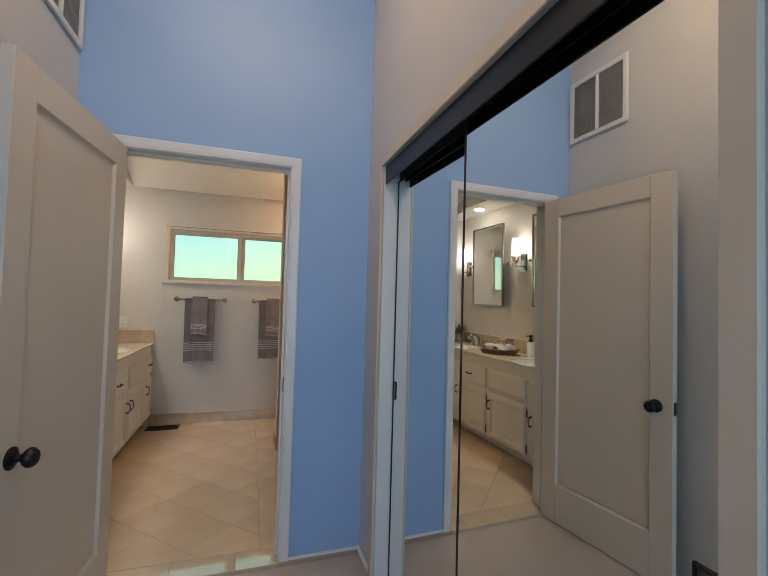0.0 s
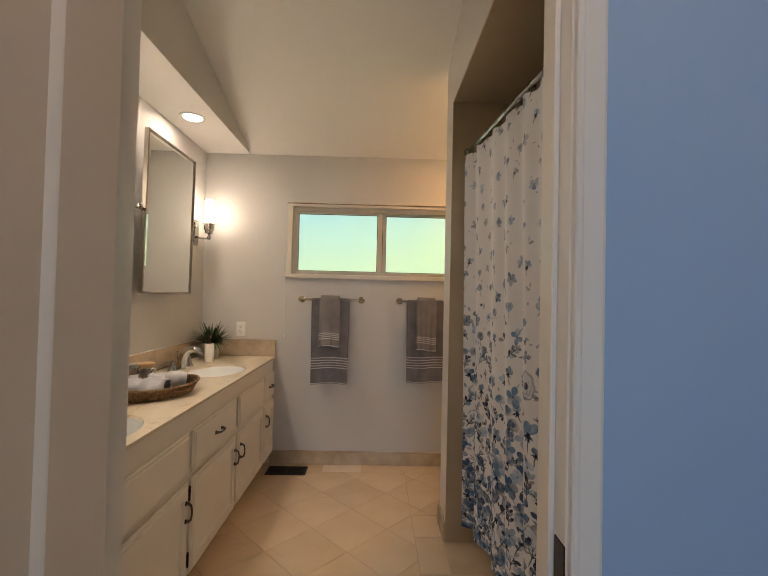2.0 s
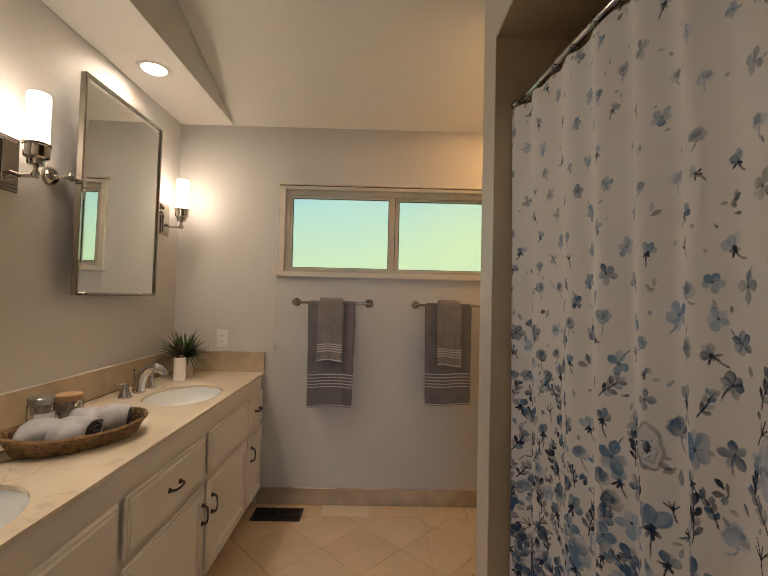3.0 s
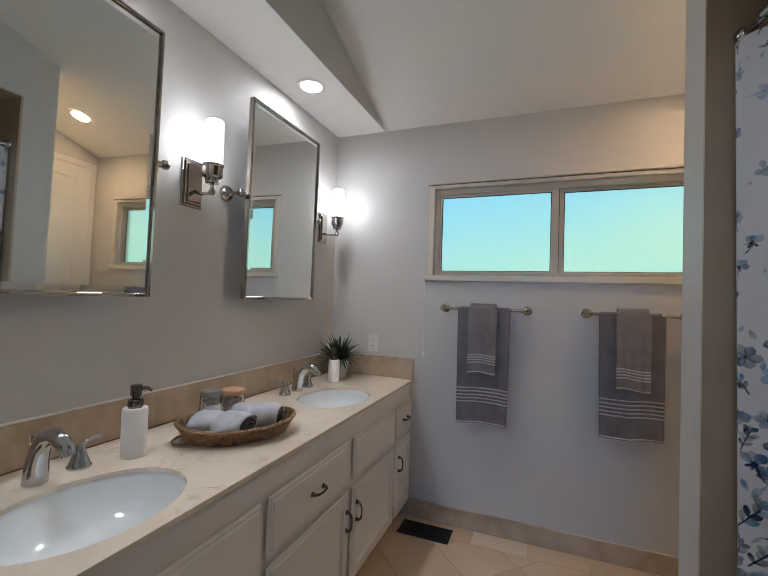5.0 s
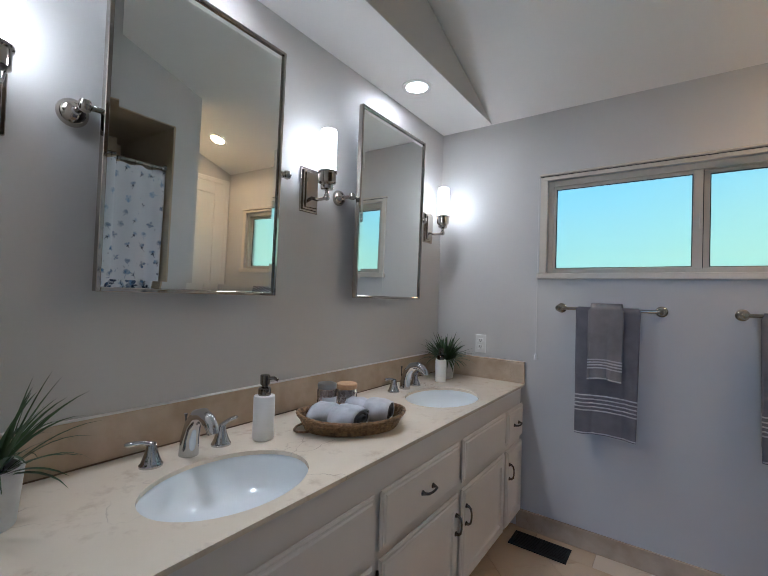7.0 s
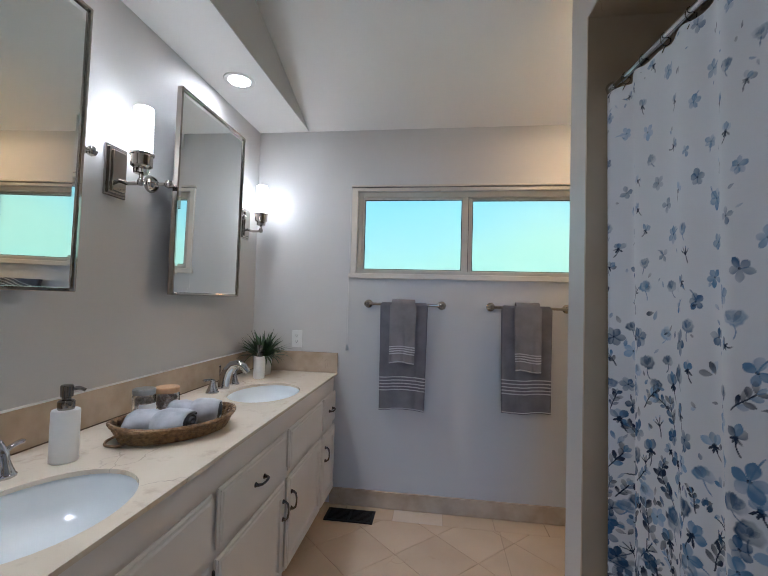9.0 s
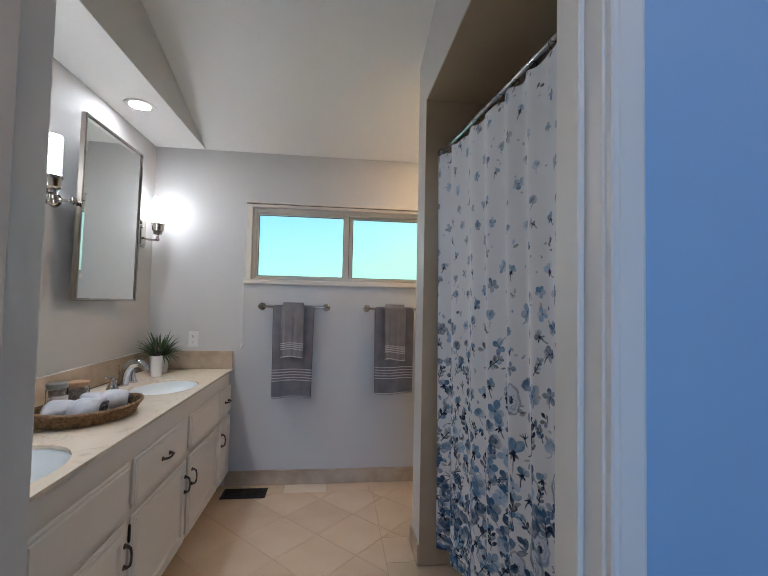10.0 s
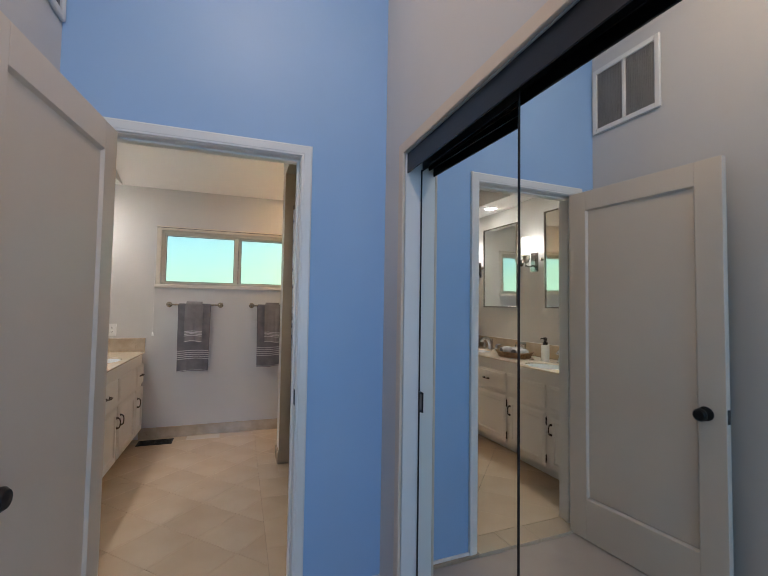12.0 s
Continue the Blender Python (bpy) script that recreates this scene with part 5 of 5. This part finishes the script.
def rose(cx, cz, size, deep, tone):
    sq, turn = rng.uniform(1.0, 1.25), rng.uniform(0, 6.28)
    blot(cx, cz, size, size * sq, PALE, 0.50 * deep, 0.35, 6, 3.0)
    for r, w, p, at in ((0.90, 0.22, 0.62, turn), (0.84, 0.15, 0.50, turn + 2.5), (0.94, 0.12, 0.45, turn + 4.3), (0.58, 0.14, 0.32, turn + 1.2)):
        def field(x, z, r=r, w=w, at=at):       # one curled petal edge, thick in its middle
            th = np.arctan2(z / sq, x)
            near = np.clip(np.cos((th - at + math.pi) % (2 * math.pi) - math.pi), 0, 1)
            return np.abs(np.hypot(x, z / sq) - size * (r + 0.05 * np.sin(3 * th + turn) + 0.04 * np.sin(7 * th - turn))) / (size * w * near ** 1.5 + 1e-4)
        wash(cx, cz, size * 1.6, field, SLATE if tone is STEEL else tone, deep * p, 0.0, 1.6)
    blot(cx, cz, size * 0.30, size * 0.30 * sq, NAVY, 0.95 * deep, 0.1, 7)
    for k in range(9):
        a, q = rng.uniform(0, 6.28), size * rng.uniform(0.32, 0.46)
        blot(cx + q * math.cos(a), cz + q * sq * math.sin(a), size * 0.045, size * 0.045, NAVY, 0.7 * deep, 0.0)


def open_bud(cx, cz, size, deep, tone):
    a = rng.uniform(0.4, 2.7)
    for s in (-0.75, 0.0, 0.75):
        petal(cx, cz, a + s + rng.uniform(-0.2, 0.2), size * rng.uniform(0.8, 1.1), size * rng.uniform(0.28, 0.42), tone if s else SKY, deep * rng.uniform(0.7, 1.1), 0.3)
    for s in (-1.2, -0.5, 0.2, 0.9):
        petal(cx, cz, a + math.pi + s, size * rng.uniform(0.4, 0.75), size * 0.11, NAVY, 1.1 * deep, 0.0)
    blot(cx, cz, size * 0.22, size * 0.19, NAVY, 1.1 * deep, 0.0)
    stem(cx, cz, a + math.pi, size * 1.2, rng.uniform(-1.4, 1.4), NAVY, 0.75 * deep)


def half_bloom(cx, cz, size, deep, tone):
    blot(cx, cz, size, size * rng.uniform(0.6, 0.9), tone, 0.85 * deep, 0.4, 3, 5.0)
    blot(cx + size * rng.uniform(-0.3, 0.3), cz + size * 0.2, size * 0.6, size * 0.4, STEEL, 0.6 * deep, 0.3, 4, 3.5)
    for k in range(4):
        petal(cx, cz - size * 0.3, rng.uniform(0.3, 2.8), size * rng.uniform(0.6, 1.0), size * 0.22, SLATE if k == 0 else tone, 0.6 * deep, 0.4)
    stem(cx, cz - size * 0.5, -1.5 + rng.uniform(-0.7, 0.7), size * 1.0, rng.uniform(-1.6, 1.6), tone, 0.6 * deep)


def leaf_trio(cx, cz, size, deep, tone):
    turn = rng.uniform(0, 6.28)
    for k in range(int(rng.integers(2, 4))):
        petal(cx + rng.uniform(-0.3, 0.3) * size, cz + rng.uniform(-0.3, 0.3) * size, turn + k * 1.0, size * rng.uniform(0.7, 1.0), size * 0.23, NAVY if rng.random() < 0.6 else tone, deep * rng.uniform(0.7, 1.0), 0.2)


def twig(cx, cz, size, deep, tone):
    x, z, a = stem(cx, cz - size * 0.7, rng.uniform(1.0, 2.1), size * 0.8, rng.uniform(-0.5, 0.5), NAVY, 0.8 * deep)
    for s in (-0.7, -0.25, 0.2, 0.6):
        x2, z2, _ = stem(x, z, a + s, size * rng.uniform(0.5, 0.9), s * 0.6, NAVY, 0.85 * deep, 0.0021)
        petal(x2, z2, a + s, size * 0.20, size * 0.075, tone, 0.9 * deep, 0.1)


MOTIFS = [flower, leaf_spray, rose, open_bud, half_bloom, leaf_trio, twig]
CHOSEN = [  # kind, place across the cloth, height above the hem, size
    (2, 0.881, 0.918, 0.047), (2, 1.232, 0.971, 0.062), (2, 0.123, 0.269, 0.085), (2, 1.151, 0.685, 0.045), (0, 1.033, 0.955, 0.046), (3, 0.990, 1.048, 0.040),
    (0, 1.258, 1.207, 0.036), (0, 1.155, 1.285, 0.031), (0, 1.135, 1.179, 0.027), (4, 1.000, 1.162, 0.030), (1, 1.194, 1.099, 0.036), (1, 1.253, 1.076, 0.028),
    (1, 1.035, 0.794, 0.048), (3, 0.892, 0.736, 0.056), (0, 0.621, 0.956, 0.038), (3, 0.144, 0.684, 0.065), (4, 0.528, 0.495, 0.048), (0, 0.690, 0.624, 0.045),
    (6, 1.184, 0.802, 0.036), (0, 0.822, 0.599, 0.045), (0, 1.190, 1.687, 0.026), (4, 1.051, 1.600, 0.026), (3, 1.136, 1.522, 0.025), (3, 1.260, 1.399, 0.026)]


def lay(kind, x, z, size):
    low = max(0.0, 1 - z / (CH * 0.80))
    tone = (SLATE, STEEL, SKY, PALE)[int(rng.choice(4, p=[0.52 * low, 0.38 - 0.02 * low, 0.42 - 0.34 * low, 0.20 - 0.16 * low]))]
    MOTIFS[kind](x, z, size, min(1.15, 0.78 + 0.75 * low + rng.uniform(-0.1, 0.1)), tone)


laid = [(x, z, size) for _, x, z, size in CHOSEN]
for _ in range(11000):
    z = CH * rng.random() ** 1.4
    x = rng.uniform(0, CW)
    low = max(0.0, 1 - z / (CH * 0.80))
    size = rng.uniform(0.019, 0.029) + low * rng.uniform(0.008, 0.042)
    room = -0.012 + 0.064 * (1 - low) ** 1.5
    if any((x - a) ** 2 + (z - b) ** 2 < (0.62 * (size + c) + room) ** 2 for a, b, c in laid):
        continue
    laid.append((x, z, size))
    kind = int(rng.choice([0, 0, 0, 0, 3, 3, 3, 4, 4, 5, 5, 6] + ([1, 1, 1, 5] if low > 0.3 else []) + ([2] if low > 0.62 else [])))
    lay(kind, x, z, size * (1.15 if kind in (1, 2) else 1.0))
for k in range(420):          # small loose leaves and drops between them
    z = CH * rng.random() ** 1.7
    low = max(0.0, 1 - z / (CH * 0.80))
    petal(rng.uniform(0, CW), z, rng.uniform(0, 6.28), rng.uniform(0.010, 0.020) * (1 + low), rng.uniform(0.0025, 0.005) * (1 + low), (NAVY, STEEL, SKY)[int(rng.integers(3))], 0.75 + 0.4 * low)
for item in CHOSEN:
    lay(*item)

curtain = thing("shower_curtain", "white fabric shower curtain printed with blue watercolour flowers", "shower curtain", (0.83, 3.1, 0.1))
me = bpy.data.meshes.new("cloth")
nv = (NU + 1) * (NV + 1)
me.vertices.add(nv)
me.vertices.foreach_set("co", np.stack([px, py, pz], -1).astype(np.float32).ravel())
k = np.arange(NV)[:, None] * (NU + 1) + np.arange(NU)[None, :]
quads = np.stack([k, k + 1, k + NU + 2, k + NU + 1], -1).reshape(-1, 4)
me.loops.add(quads.size)
me.loops.foreach_set("vertex_index", quads.ravel().astype(np.int32))
me.polygons.add(len(quads))
me.polygons.foreach_set("loop_start", (np.arange(len(quads)) * 4).astype(np.int32))
att = me.color_attributes.new("print", "FLOAT_COLOR", "POINT")
att.data.foreach_set("color", np.concatenate([ink, np.ones((NV + 1, NU + 1, 1))], -1).astype(np.float32).ravel())
me.update(calc_edges=True)
me.validate()
me.shade_smooth()
me.materials.append(CLOTH)
cloth = new("cloth", me)
cloth.parent = curtain
cloth.matrix_parent_inverse = curtain.matrix_basis.inverted()
for n in range(12):
    d = 0.04 + span * (n + 0.45) / 12
    q = ROD_A + along * d
    bm = bmesh.new()
    ring = [(q.x + 0.016 * math.sin(a) * side.x, q.y + 0.016 * math.sin(a) * side.y, ROD_Z - 0.006 + 0.021 * math.cos(a)) for a in [2 * math.pi * i / 20 for i in range(21)]]
    tube(bm, ring, 0.0014, 6)
    tube(bm, [(q.x, q.y, ROD_Z - 0.027), (q.x + 0.01 * side.x, q.y + 0.01 * side.y, ROD_Z - 0.050)], 0.0014, 6)
    part("curtain_ring", bm, PULL, curtain, "metal curtain hook")

# ---- floor tiles ----


def clip(poly, x0, x1, y0, y1):
    for ax, lim, sgn in ((0, x0, 1), (0, x1, -1), (1, y0, 1), (1, y1, -1)):
        out = []
        for a, b in zip(poly, poly[1:] + poly[:1]):
            da, db = sgn * (a[ax] - lim), sgn * (b[ax] - lim)
            if da >= 0:
                out.append(a)
            if da * db < 0:
                t = da / (da - db)
                out.append((a[0] + t * (b[0] - a[0]), a[1] + t * (b[1] - a[1])))
        poly = out
        if len(poly) < 3:
            return []
    return poly


def area_of(p):
    return 0.5 * abs(sum(a[0] * b[1] - b[0] * a[1] for a, b in zip(p, p[1:] + p[:1])))


def tile_mesh(poly):
    cx, cy = sum(p[0] for p in poly) / len(poly), sum(p[1] for p in poly) / len(poly)
    me = bpy.data.meshes.new("tile")
    n = len(poly)

    def ring(gap, z):
        out = []
        for x, y in poly:
            d = math.hypot(x - cx, y - cy)
            f = max(0.2, 1 - gap / d)
            out.append((cx + (x - cx) * f - cx, cy + (y - cy) * f - cy, z))
        return out
    verts = ring(0.0012, -0.006) + ring(0.0012, -0.0010) + ring(0.0024, 0.0)
    faces = [tuple(range(2 * n, 3 * n))]
    for r in (0, n):
        faces += [(r + k, r + (k + 1) % n, r + n + (k + 1) % n, r + n + k) for k in range(n)]
    if sum(a[0] * b[1] - b[0] * a[1] for a, b in zip(poly, poly[1:] + poly[:1])) < 0:
        faces = [f[::-1] for f in faces]
    me.from_pydata(verts, [], faces)
    me.materials.append(TILE)
    return me, (cx, cy)


floor = bpy.data.objects["floor_bathroom"]
SIDE = 0.3048
HALF = SIDE / math.sqrt(2)
OX, OY = 0.137, 4.161
field = [(-0.66, 0.505, YD + 0.03 + 0.0, 4.697), (0.505, XR, 4.10, 4.697)]
whole = None
tiles = []
for i in range(-14, 15):
    for j in range(-14, 15):
        cx, cy = OX + (i + j) * HALF, OY + (i - j) * HALF + HALF
        diamond = [(cx, cy - HALF), (cx + HALF, cy), (cx, cy + HALF), (cx - HALF, cy)]
        for x0, x1, y0, y1 in field:
            p = clip(diamond, x0, x1, max(y0, TH1), y1)
            if len(p) >= 3 and area_of(p) > 0.0006:
                tiles.append(p)
for y in [2.345 + 0.305 * k for k in range(6)]:
    tiles.append([(0.505, y), (XA + (0.15 if y < YS - 0.3 else -0.012), y), (XA + (0.15 if y < YS - 0.3 else -0.012), min(y + 0.305, 4.10)), (0.505, min(y + 0.305, 4.10))])
for k in range(8):
    x = -0.74 + 0.305 * k
    tiles.append([(x, 4.697), (min(x + 0.305, XR), 4.697), (min(x + 0.305, XR), YW - 0.014), (x, YW - 0.014)])
for p in tiles:
    full = len(p) == 4 and abs(area_of(p) - SIDE * SIDE) < 1e-6
    if full and whole is not None:
        me, (cx, cy) = whole, (sum(q[0] for q in p) / 4, sum(q[1] for q in p) / 4)
    else:
        me, (cx, cy) = tile_mesh(p)
        if full:
            whole = me
    ob = new("tile", me)
    ob.location = (cx, cy, 0.0)
    ob.parent = floor
    if abs(cx - 0.0225) < 0.01 and cy > 4.7:
        me.materials[0] = PALETILE
